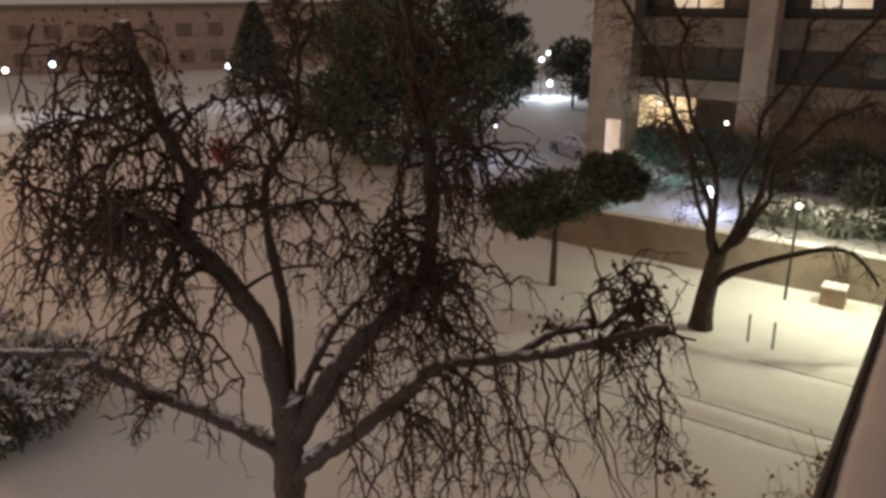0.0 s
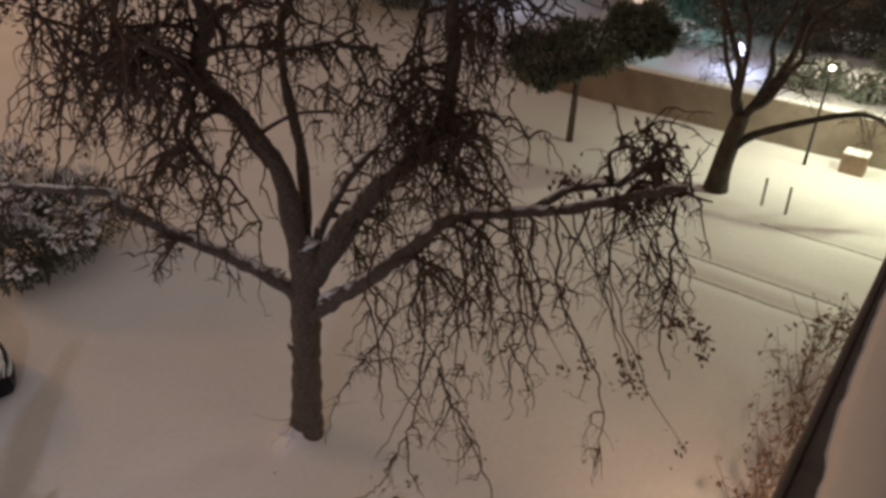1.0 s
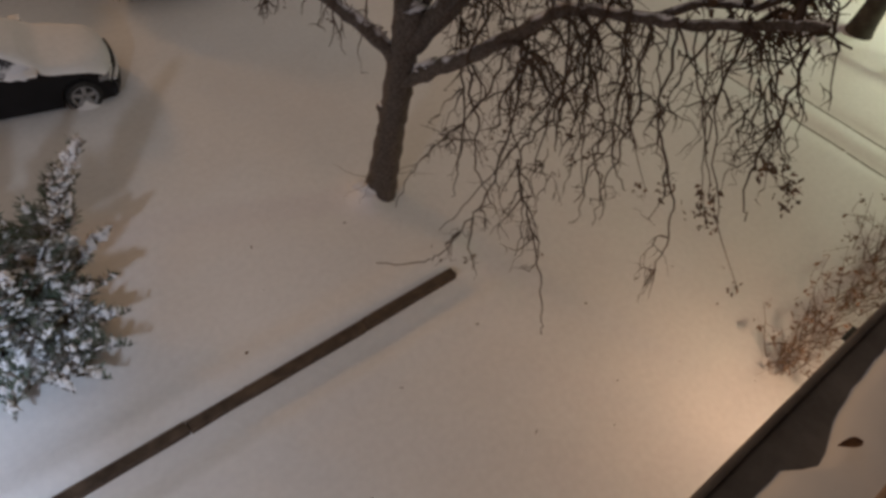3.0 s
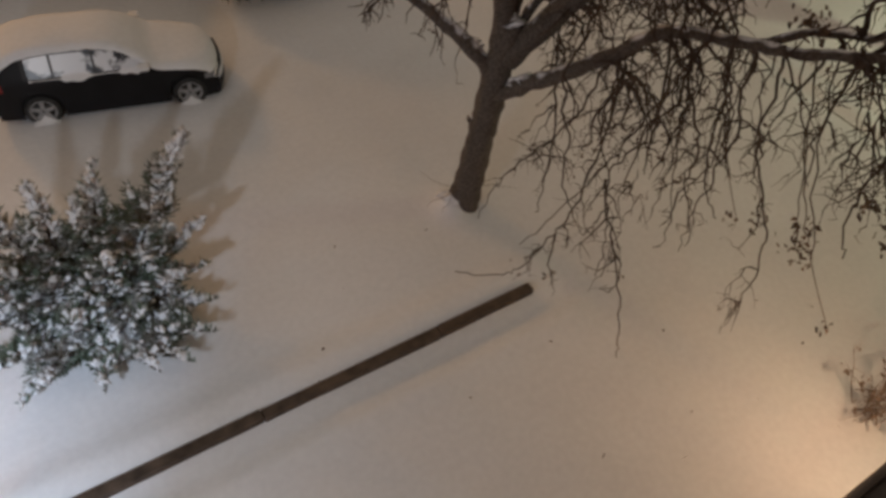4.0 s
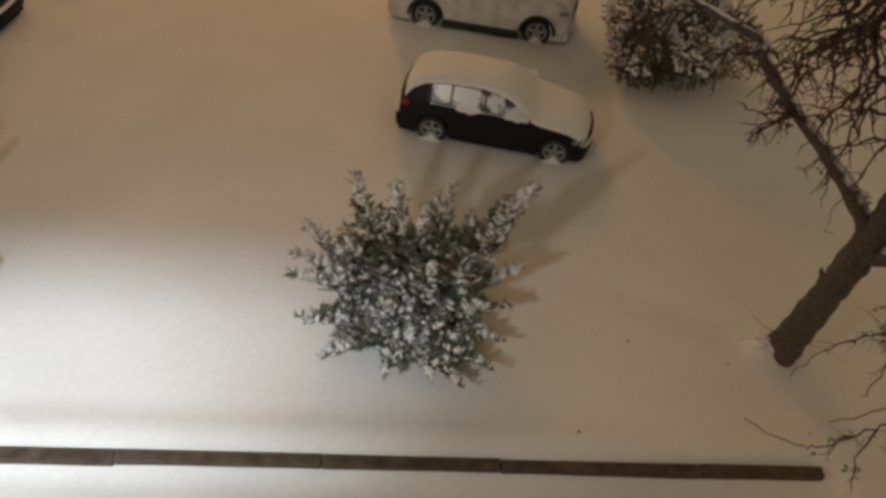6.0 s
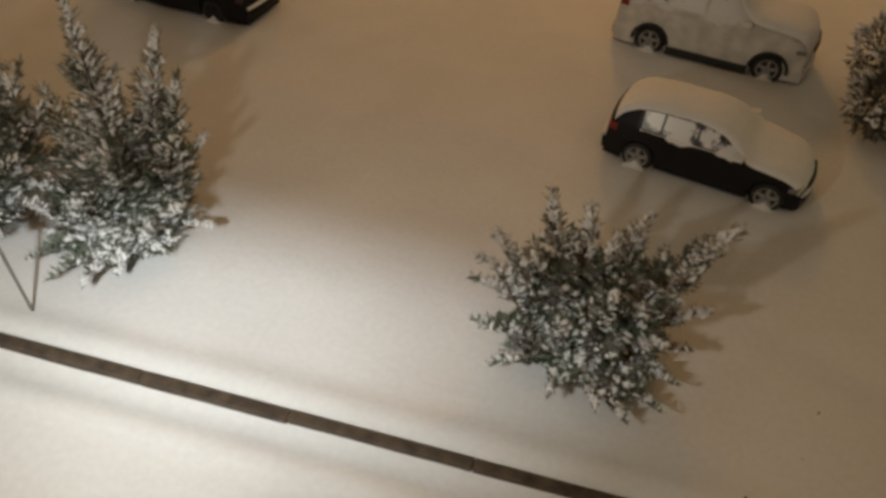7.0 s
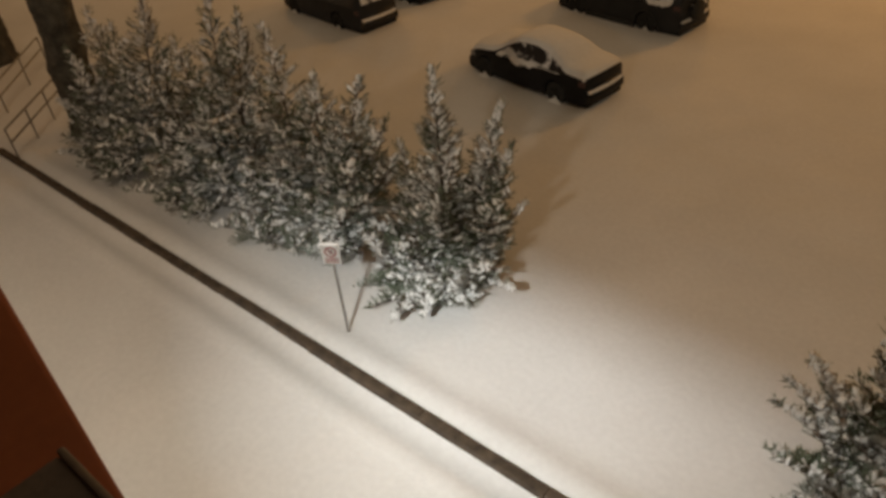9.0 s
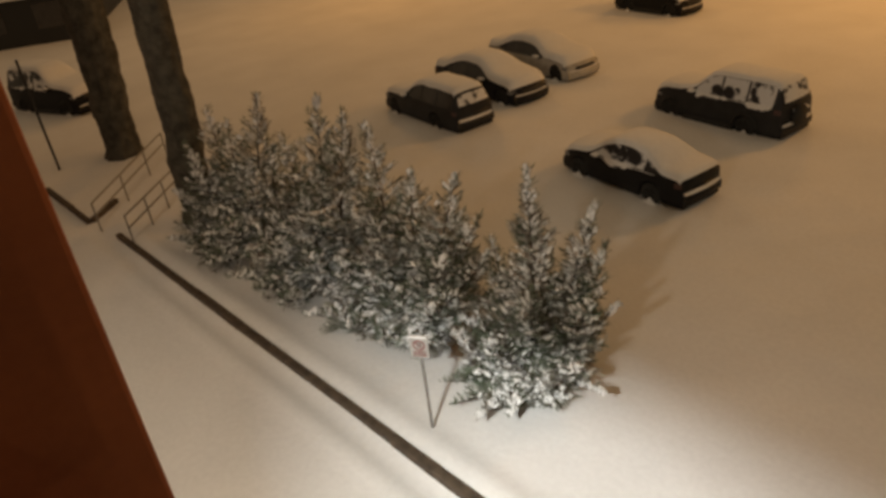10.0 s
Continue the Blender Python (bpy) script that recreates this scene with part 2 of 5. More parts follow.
# ---- own building ----
FACE = -0.19


def rim_at(x):
    """How far out the snow on the sill reaches."""
    rows = ((-1.0, -0.09), (-0.9, -0.02), (0.7, -0.012), (0.98, -0.028), (1.03, -0.022), (1.07, -0.054), (1.12, -0.05), (1.16, -0.034), (1.26, -0.022), (1.38, -0.018), (1.42, -0.008), (1.55, 0.0), (1.82, 0.005), (2.2, 0.01), (7.0, 0.008))
    for (p, v), (q, w) in zip(rows, rows[1:]):
        if x <= q:
            return v + (w - v) * max(0.0, x - p) / (q - p)
    return rows[-1][1]


def own_building():
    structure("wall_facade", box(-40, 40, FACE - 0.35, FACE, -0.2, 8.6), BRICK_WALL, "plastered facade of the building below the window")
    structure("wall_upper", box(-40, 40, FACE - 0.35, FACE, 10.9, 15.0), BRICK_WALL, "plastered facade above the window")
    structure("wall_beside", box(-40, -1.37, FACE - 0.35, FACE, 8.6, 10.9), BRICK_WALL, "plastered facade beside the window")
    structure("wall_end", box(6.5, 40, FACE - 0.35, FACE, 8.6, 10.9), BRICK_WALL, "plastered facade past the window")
    win = thing("window_own", (0, 0, 0), "tan window frame with dark panes", "window", kind="structure")
    part("window_frame", box(-1.37, 6.5, FACE - 0.1, FACE + 0.06, 8.6, 8.77, 0.008), TAN_PAINT, win)
    part("window_frame", box(-1.37, 6.5, FACE - 0.1, FACE, 10.8, 10.9), TAN_PAINT, win)
    for x in (-1.37, 0.6, 2.55, 4.5):
        part("pane", box(x + 0.06, x + 1.88, FACE - 0.33, FACE - 0.31, 8.76, 10.8), DARK_GLASS, win)
    structure("pier", box(-2.6, -1.5, FACE, 0.108, -0.2, 15.0, 0.012), PIER_RED, "red-brown clad pier standing proud of the facade")
    sill = thing("window_sill", (0, 0, 0), "dark metal window sill under old snow", "sill", kind="structure")
    part("sill_plate", box(-1.31, 6.5, FACE, 0.022, 8.66, 8.7, 0.006), SILL_METAL, sill)
    part("drip_edge", box(-1.31, 6.5, 0.022, 0.036, 8.63, 8.712, 0.005), SILL_METAL, sill)
    # snow lying on the sill, with an uneven outer rim
    V, F, n = [], [], 260
    for i in range(n + 1):
        x = -0.98 + 7.45 * i / n
        rim = rim_at(x) + 0.005 * noise.noise((x * 5, 0, 5)) + 0.004 * noise.noise((x * 19, 3, 5))
        top = 0.035 + 0.01 * noise.noise((x * 3, 1, 1))
        for y, z in ((FACE + 0.002, top + 0.012), ((FACE + rim) / 2, top), (rim - 0.02, top - 0.006), (rim, 0.004), (rim + 0.002, -0.002)):
            V.append((x, y, 8.7 + z))
    for i in range(n):
        for k in range(4):
            a = i * 5 + k
            F.append((a, a + 1, a + 6, a + 5))
    part("sill_snow", (V, F), SNOW, sill, "crusted snow on the sill", True)
    leaf_on_sill()
    hood = thing("wall_light", (-4.8, FACE, 7.5), "unseen flood light on the facade with an added beam-cutting hood", "lamp")
    # Unseen plates, added and sized to cut the beam off along a line.
    part("beam_cutoff_visor", box(-1.2, 1.2, 0.37, 0.39, -0.24, 0.14), SILL_METAL, hood)
    part("beam_cutoff_canopy", box(-1.2, 1.2, 0, 0.39, 0.14, 0.16), SILL_METAL, hood)
    part("housing", box(-0.16, 0.16, 0, 0.06, -0.1, 0.1, 0.01), SILL_METAL, hood)


def leaf_on_sill():
    V, F = [], []
    for i in range(7):
        t = i / 6
        w = 0.007 * math.sin(math.pi * min(1, t * 0.94 + 0.06)) + 0.0006
        x, z = 0.045 * (t - 0.5), 0.008 * math.sin(t * 3.0)
        V += [(x, -w, z + 0.005), (x, 0, z), (x, w, z + 0.006)]
    for i in range(6):
        for k in range(2):
            a = i * 3 + k
            F.append((a, a + 1, a + 4, a + 3))
    ob = part("dead_leaf", (V, F), varied("brown_leaf", (0.2, 0.1, 0.045), (0.36, 0.19, 0.09), 60.0), None, "curled brown dead leaf lying on the sill snow", True)
    tagged(ob, "", "leaf")
    ob.matrix_world = pose(1.11, -0.064, 8.748, 10, 8, -28)


own_building()


# ---- timber edging along the lawn ----


def lawn_edging(x0, x1, y, label, seed):
    rnd = random.Random(seed)
    edge = thing("lawn_edging", (x0, y, 0), label, "edging", "lawn edgings", 0, "structure")
    x = 0.0
    while x < x1 - x0 - 0.05:
        step = min(rnd.uniform(2.2, 3.1), x1 - x0 - x)
        bm = box(x + 0.006, x + step - 0.006, -0.085 + rnd.uniform(-0.01, 0.01), 0.085 + rnd.uniform(-0.01, 0.01), -0.15, 0.14 + rnd.uniform(-0.012, 0.012), 0.015)
        part("timber", bm, TIMBER, edge)
        x += step
    return edge


lawn_edging(-22.4, 6.5, EDGE_Y, "long weathered brown timber edging bare of snow", 3)
lawn_edging(-28.6, -24.3, 5.06, "short dark timber edging beside the steps", 5)
edge_return = lawn_edging(0.0, 1.5, 0.0, "low dark timber return edging beside the rails", 6)
edge_return.matrix_world = pose(-24.3, 5.15, 0, 0, 0, 128)


for px, y0, y1 in zip(PATH_LINES, (-0.1, -0.1, -0.1), (6.4, 4.6, 3.4)):
    strip = thing("path_edging", (px, 0, 0), "thin dark edging strip showing through the snow", "edging", "path edgings", 0, "structure")
    y = y0
    while y < y1:
        z = snow_height(px, y + 0.17)
        part("strip", box(-0.024, 0.024, y, y + 0.34, z - 0.12, z + 0.012, 0.006), TIMBER, strip)
        y += 0.344


# ---- trees ----


def shoot(V, F, start, way, length, r, droop, wig, sides):
    n = max(3, int(length / 0.12))
    p, d, pts = Vector(start), Vector(way).normalized(), [Vector(start)]
    for i in range(n):
        # a slow bend, with a sharp kink at every joint
        d = (d + rand_dir() * wig * 0.4 + Vector((0, 0, -droop))).normalized()
        p = p + (d + rand_dir() * wig * 0.85).normalized() * (length / n)
        if p.z < 0.25:
            break
        pts.append(p.copy())
    if len(pts) < 2:
        return pts
    tube_into(V, F, pts, [r * (1 - 0.75 * i / (len(pts) - 1)) for i in range(len(pts))], sides)
    return pts


def leaf_into(V, F, p, size):
    a, b = rand_dir() * size, rand_dir() * size * 0.6
    c = Vector(p) + Vector((0, 0, -size * 0.6))
    i = len(V)
    V += [c - a, c + b + Vector((0, 0, size * 0.25)), c + a, c - b]
    F.append((i, i + 1, i + 2))
    F.append((i, i + 2, i + 3))


def twigs_on(V, F, LV, LF, line, count, reach, droop, outward, leafy=0.1, lo=0.3, thick=0.025, up=0.25):
    """Wiry side shoots with two more generations, hanging from a limb."""
    for _ in range(count):
        k = lo + (1 - lo) * random.random() ** 0.8
        i = min(int(k * (len(line) - 1)), len(line) - 2)
        along = (line[i + 1] - line[i]).normalized()
        way = along * 0.6 + rand_dir() * 0.8 + Vector(outward) * 0.5 + Vector((0, 0, up))
        first = shoot(V, F, line[i], way, reach * random.uniform(0.45, 1.1), thick * random.uniform(0.7, 1.2), droop, 0.5, 4)
        for _ in range(random.randint(2, 5)):
            q = random.choice(first[len(first) // 4:])
            second = shoot(V, F, q, rand_dir() + Vector((0, 0, -0.3)) + Vector(outward) * 0.3, reach * random.uniform(0.22, 0.5), thick * 0.58, droop * 1.2, 0.45, 3)
            for _ in range(random.randint(1, 3)):
                q = random.choice(second)
                third = shoot(V, F, q, rand_dir() + Vector((0, 0, -0.35)), reach * random.uniform(0.08, 0.24), thick * 0.4, droop * 1.3, 0.5, 3)
                if random.random() < leafy:
                    for _ in range(random.randint(1, 5)):
                        leaf_into(LV, LF, third[-1] + rand_dir() * 0.05, random.uniform(0.025, 0.05))


def limb_radii(n, r0, r1):
    return [(r0 + (r1 - r0) * (i / (n - 1)) ** 0.6) * (1 + 0.06 * math.sin(i * 1.9)) for i in range(n)]


def pendants(V, F, LV, LF, line, count, reach, outward, leafy=0.1, lo=0.2, thick=0.02, droop=0.23):
    """Crooked shoots that leave a branch sideways and soon hang straight down."""
    for _ in range(count):
        k = lo + (1 - lo) * random.random() ** 0.8
        i = min(int(k * (len(line) - 1)), len(line) - 2)
        way = (line[i + 1] - line[i]).normalized() * 0.4 + rand_dir() * 0.7 + Vector(outward) * 0.4
        r = thick * random.uniform(0.7, 1.3)
        first = shoot(V, F, line[i], way, reach * random.uniform(0.4, 1.15), r, droop, 0.53, 4)
        for _ in range(random.randint(2, 4)):
            q = random.choice(first[len(first) // 5:])
            second = shoot(V, F, q, rand_dir() * 0.9 + Vector((0, 0, -0.4)), reach * random.uniform(0.2, 0.55), r * 0.65, droop, 0.53, 3)
            for _ in range(random.randint(1, 2)):
                q = random.choice(second)
                third = shoot(V, F, q, rand_dir() + Vector((0, 0, -0.3)), reach * random.uniform(0.08, 0.2), r * 0.45, 0.15, 0.5, 3)
                if random.random() < leafy:
                    for _ in range(random.randint(1, 5)):
                        leaf_into(LV, LF, third[-1] + rand_dir() * 0.05, random.uniform(0.025, 0.05))


def gnarled(V, amount=0.025, size=5.0):
    return [v + Vector((noise.noise(v * size), noise.noise(v * size + Vector((7, 1, 3))), noise.noise(v * size + Vector((2, 9, 5))))) * amount for v in V]


def lump_into(V, F, p, r, along=None, stretch=1.0):
    """A flattened clump of snow, drawn out along its branch."""
    i = len(V)
    along = Vector(along).normalized() if along else Vector((1, 0, 0))
    pts = [(1, 0, 0), (0.3, 0.95, 0), (-0.8, 0.6, 0), (-0.8, -0.6, 0), (0.3, -0.95, 0)]
    a0 = random.random() * 6.28
    for x, y, _ in pts:
        k = r * random.uniform(0.7, 1.25)
        ca, sa = math.cos(a0), math.sin(a0)
        q = Vector(((x * ca - y * sa) * k, (x * sa + y * ca) * k, -0.25 * r * random.random()))
        V.append(p + q * 0.6 + along * (q.dot(along) * stretch))
    V.append(p + Vector((0, 0, r * 0.45)))
    for k in range(5):
        F.append((i + k, i + (k + 1) % 5, i + 5))
    F.append(tuple(i + k for k in reversed(range(5))))


def old_tree():
    base = Vector((6.64, 7.56, 0.0))
    tree = thing("bare_tree", base, "big bare tree with snow-dusted limbs and wiry hanging twigs", "tree")
    trunk = [(6.64, 7.56, -0.15), (6.66, 7.55, 0.35), (6.7, 7.52, 1.2), (6.74, 7.49, 2.1), (6.79, 7.44, 3.2), (6.83, 7.42, 3.9)]
    limbs = [
        (0.14, 0.045, 12, 1.0, (-0.7, 0.5, 0), 0.05, [(6.7, 7.5, 3.0), (6.3, 7.87, 3.5), (5.99, 8.18, 3.79), (5.37, 8.68, 4.32), (4.93, 9.03, 4.8), (4.91, 9.15, 4.96), (4.47, 9.68, 5.0), (4.0, 10.3, 5.06)]),
        (0.16, 0.06, 70, 2.1, (-0.6, 0.1, 0), 0.15, [(6.78, 7.46, 3.4), (6.59, 7.48, 5.06), (6.33, 7.56, 5.65), (5.95, 7.72, 6.36), (5.67, 7.79, 6.71), (5.72, 7.55, 7.33), (5.57, 7.48, 7.75), (5.3, 7.4, 8.27), (5.1, 7.3, 8.81), (4.9, 7.2, 9.35)]),
        (0.08, 0.03, 16, 1.4, (-0.6, 0.0, 0), 0.1, [(5.7, 7.78, 6.65), (5.25, 7.83, 7.08), (4.84, 7.83, 7.06), (4.61, 7.85, 6.62)]),
        (0.1, 0.035, 30, 1.5, (0.1, 0.5, 0), 0.1, [(6.83, 7.45, 3.5), (7.08, 7.59, 5.04), (7.12, 7.82, 6.02), (7.26, 7.99, 7.05), (7.74, 7.83, 7.82), (7.97, 7.9, 8.84), (7.97, 8.17, 9.6)]),
        (0.19, 0.05, 66, 2.0, (0.3, -0.5, 0), 0.12, [(6.83, 7.38, 3.3), (7.37, 6.62, 4.67), (7.63, 6.18, 5.26), (7.9, 5.69, 5.9), (7.87, 5.47, 6.98), (7.83, 5.52, 7.81), (7.83, 5.68, 8.59), (7.81, 5.86, 9.7)]),
        (0.1, 0.035, 28, 1.5, (0.6, 0.0, 0), 0.1, [(6.86, 7.42, 3.5), (7.14, 7.4, 4.01), (7.7, 7.28, 4.72), (8.37, 7.16, 5.2), (9.16, 7.0, 5.76)]),
        (0.15, 0.05, 30, 1.5, (0.1, -0.5, 0), 0.14, [(6.74, 7.46, 2.5), (6.9, 7.05, 2.95), (7.12, 6.45, 3.48), (7.29, 5.8, 4.15), (7.48, 5.25, 4.78), (7.62, 4.51, 5.1), (7.75, 3.68, 5.38), (7.89, 2.88, 5.74), (7.89, 2.25, 6.09)]),
        (0.055, 0.02, 14, 0.8, (0.1, 0.0, 0), 0.1, [(5.75, 7.75, 6.85), (6.01, 7.94, 6.91), (6.32, 7.71, 6.97), (6.76, 7.35, 6.9), (7.21, 6.94, 6.99), (7.39, 6.76, 6.79)]),
        (0.06, 0.025, 16, 0.9, (0.2, -0.3, 0), 0.3, [(7.7, 4.1, 5.22), (7.98, 3.67, 5.57), (8.2, 3.18, 5.72), (8.32, 2.87, 6.0), (8.33, 2.83, 6.37)]),
    ]
    # long shoots that hang well below the right-hand limbs
    hangers = [(7.35, 5.65, 4.3), (7.48, 5.25, 4.75), (7.55, 4.9, 4.95), (7.62, 4.5, 5.1), (7.7, 4.1, 5.2), (7.75, 3.7, 5.35), (7.85, 3.0, 5.7), (7.89, 2.3, 6.0), (8.3, 2.9, 6.0), (7.5, 6.4, 5.0), (7.63, 6.18, 5.26), (7.8, 5.9, 5.6), (7.9, 5.6, 6.3), (7.87, 5.47, 7.0), (7.86, 5.5, 6.6)]
    tufts = [(4.03, 7.71, 8.2), (4.31, 7.57, 8.5), (3.8, 7.8, 7.8), (4.06, 7.69, 7.5), (5.3, 7.69, 8.5), (4.88, 7.94, 8.8), (5.13, 7.8, 9.2), (4.57, 8.1, 9.05), (5.69, 7.43, 8.37), (4.81, 7.98, 7.5), (7.15, 7.27, 9.3), (7.85, 6.56, 9.3), (6.73, 7.64, 8.6), (7.33, 5.63, 7.9), (7.59, 5.29, 8.2), (7.9, 4.84, 7.9), (7.75, 5.07, 7.3), (8.05, 4.62, 8.6), (7.3, 5.9, 6.6), (7.7, 5.3, 6.5), (7.22, 6.36, 6.47), (7.51, 6.03, 6.04), (6.89, 6.69, 6.17), (6.36, 7.16, 7.31), (7.14, 6.44, 7.25)]
    thickets = [(7.41, 5.87, 6.05), (7.46, 5.49, 6.43), (7.34, 6.11, 5.65), (7.46, 5.16, 5.99), (7.43, 5.69, 6.77)]
    sprigs = [(7.88, 3.34, 2.92), (7.99, 3.08, 3.09), (8.17, 2.58, 2.98), (8.24, 2.37, 2.89), (8.4, 1.74, 3.77), (8.28, 2.21, 4.03), (8.41, 1.7, 2.04), (8.34, 1.99, 4.2)]
    own = lambda pts: [Vector(p) - base for p in pts]
    line = smooth_line(own(trunk), 4)
    radii = [0.265 + 0.07 * math.exp(-max(0, p.z + 0.1) / 0.2) - 0.012 * p.z for p in line]
    V, F = tube_shape(smooth_line(line, 3), [r for r in radii for _ in range(3)][:len(line) * 3 - 2], 18)
    part("trunk", (gnarled(V, 0.05, 4.0), F), BARK, tree, "grey-brown ridged trunk", True)
    V, F, LV, LF = [], [], [], []
    lines = []
    for r0, r1, count, reach, out, leafy, pts in limbs:
        line = smooth_line(own(pts), 7)
        lines += line[6:]
        W, G = tube_shape(line, limb_radii(len(line), r0 * 1.14, r1), 10)
        part("limb", (gnarled(W, 0.045, 4.0), G), BARK, tree, "", True)
        pendants(V, F, LV, LF, line, count // 4, reach * 0.8, out, leafy, 0.3, 0.024)
        for _ in range(max(4, count // 5)):
            k = int((0.3 + 0.68 * random.random()) * (len(line) - 2))
            way = (line[k + 1] - line[k]).normalized() * 0.4 + rand_dir() * 0.9 + Vector(out) * 0.6 + Vector((0, 0, 0.2))
            W, G = [], []
            sub = shoot(W, G, line[k], way, reach * random.uniform(0.7, 1.25), random.uniform(0.03, 0.05), 0.07, 0.65, 6)
            if W:
                part("branch", (W, G), TWIG, tree, "", True)
                pendants(V, F, LV, LF, sub, 7, reach * 0.65, out, leafy, 0.15, 0.022)
    for tip in own(tufts + thickets):
        # a crooked branch from the nearest limb ends in a thicket of shoots
        root = min(lines, key=lambda q: (q - tip).length + 1.5 * max(0.0, q.z - tip.z))
        mid = root.lerp(tip, 0.5) + rand_dir() * 0.18
        W, G = tube_shape(smooth_line([root, root.lerp(tip, 0.25) + rand_dir() * 0.1, mid, tip], 4), limb_radii(13, 0.042, 0.02), 6)
        part("branch", (W, G), TWIG, tree, "", True)
        spine = [root.lerp(tip, k / 8) + rand_dir() * 0.12 for k in range(4, 9)] + [tip + rand_dir() * 0.3 for _ in range(4)]
        hanging = tip in own(tufts)
        pendants(V, F, LV, LF, spine, 5, 1.65 if hanging else 1.25, (0, 0, 0.1), 0.25, 0.0, 0.02, 0.34 if hanging else 0.23)
        for _ in range(18):
            leaf_into(LV, LF, tip + Vector([random.gauss(0, 0.2) for _ in range(3)]), random.uniform(0.02, 0.045))
    for tip in own(sprigs):
        # a thin shoot with a few withered leaves at its end
        root = min(lines, key=lambda q: (q - tip).length)
        bow = rand_dir() * 0.35
        way = [root.lerp(tip, k / 12) + bow * math.sin(k / 12 * math.pi) + rand_dir() * 0.045 for k in range(12)] + [tip]
        tube_into(V, F, way, [0.013 - 0.0007 * k for k in range(13)], 4)
        for _ in range(random.randint(10, 18)):
            leaf_into(LV, LF, tip + Vector((random.gauss(0, 0.06), random.gauss(0, 0.06), random.gauss(-0.08, 0.11))), random.uniform(0.03, 0.06))
    for p in own(hangers):
        for _ in range(1):
            hang = shoot(V, F, p, Vector((random.gauss(-0.2, 0.8), random.gauss(0.0, 0.8), -0.5)), random.uniform(2.2, 4.4) * (1.0 if p.y > -4.4 else 0.45), random.uniform(0.018, 0.032) * (1.0 if p.y > -4.4 else 0.6), 0.08, 0.5, 5)
            pendants(V, F, LV, LF, hang, 4, 1.1, (0, 0, -0.2), 0.12, 0.1, 0.014)
    # the longest crooked shoots, which reach almost to the snow
    for way in (((7.6, 4.6, 5.3), (7.35, 4.6, 4.7), (7.2, 4.9, 3.5), (7.1, 5.15, 2.6), (6.7, 5.45, 1.6), (6.35, 5.65, 0.9)),
                ((7.5, 5.1, 4.8), (7.3, 4.75, 3.6), (7.15, 5.02, 2.65), (7.0, 4.6, 1.85), (6.9, 4.45, 1.1)),
                ((7.6, 4.3, 5.1), (7.45, 4.0, 4.4), (7.25, 3.7, 3.65), (7.05, 3.2, 3.4)),
                ((7.3, 5.8, 4.1), (7.2, 6.0, 3.0), (6.95, 6.4, 2.1), (6.6, 6.7, 1.3), (6.2, 6.6, 0.75)),
                ((7.85, 3.0, 5.75), (7.5, 2.85, 4.9), (7.1, 2.5, 4.6)),
                ((7.15, 5.1, 2.5), (7.0, 4.6, 2.0), (6.8, 4.1, 1.7), (6.5, 3.5, 1.2), (6.3, 3.2, 0.85)),
                ((7.9, 2.3, 5.8), (7.5, 2.1, 5.1), (7.2, 2.0, 4.5), (6.9, 1.7, 4.3)),
                ((7.1, 6.5, 3.4), (7.05, 6.2, 2.6), (6.8, 5.9, 2.0), (6.6, 5.7, 1.5)),
                ((7.35, 5.5, 4.2), (7.15, 5.35, 2.9), (6.9, 5.25, 1.92), (6.4, 5.15, 1.5), (5.9, 5.17, 1.07), (5.5, 5.21, 1.06), (5.0, 5.56, 1.04)),
                ((7.9, 5.6, 6.2), (7.6, 5.2, 5.4), (7.4, 4.5, 4.4), (7.4, 4.3, 3.5), (7.2, 3.9, 2.9))):
        line = [q + rand_dir() * 0.035 for q in smooth_line(own(way), 6)]
        W, G = tube_shape(line, limb_radii(len(line), 0.025, 0.007), 6)
        part("branch", (W, G), TWIG, tree, "long crooked hanging branch", True)
        pendants(V, F, LV, LF, line[:len(line) * 2 // 3], 7, 0.8, (0, 0, -0.1), 0.1, 0.1, 0.013)
    for way in ((-1, 0.15, 0.1), (-1, -0.2, 0.25), (-0.8, 0.5, 0.15), (0.9, -0.6, 0.3)):
        shoot(V, F, (-0.1, 0, 0.45), way, random.uniform(0.7, 1.2), 0.007, 0.01, 0.5, 4)
    # snow lying along the limbs and in the forks
    SV, SF = [], []
    for r0, r1, count, reach, out, leafy, pts in limbs:
        line = smooth_line(own(pts), 7)
        rad = limb_radii(len(line), r0, r1)
        for k in range(3, len(line) - 1):
            d = (line[k + 1] - line[k]).normalized()
            if d.z < 0.8 and line[k].z < 6.0 and math.hypot(line[k].x, line[k].y) < 3.0 and random.random() < 0.7 and noise.noise(line[k] * 1.3) > -0.12:
                lump_into(SV, SF, line[k] + Vector((0, 0, rad[k] * 0.85)), rad[k] * random.uniform(0.55, 0.95), d, 1.5)
    for p, r in (((6.95, 7.0, 3.12), 0.13), ((6.88, 7.12, 3.02), 0.12), ((6.5, 7.72, 3.42), 0.11), ((6.8, 7.4, 4.0), 0.14), ((6.9, 7.3, 3.9), 0.12), ((6.4, 7.66, 0.3), 0.2), ((6.46, 7.5, 0.28), 0.18), ((6.36, 7.8, 0.22), 0.16)):
        for _ in range(3):
            lump_into(SV, SF, Vector(p) - base + rand_dir() * 0.04, r * random.uniform(0.7, 1.0))
    part("limb_snow", (SV, SF), SNOW, tree, "snow lying on the limbs and in the forks", True, "stuff")
    burr = bmesh.new()
    bmesh.ops.create_icosphere(burr, subdivisions=2, radius=0.12, matrix=pose(-0.03, 0.07, 2.0) @ Matrix.Diagonal((1, 1, 0.8, 1)))
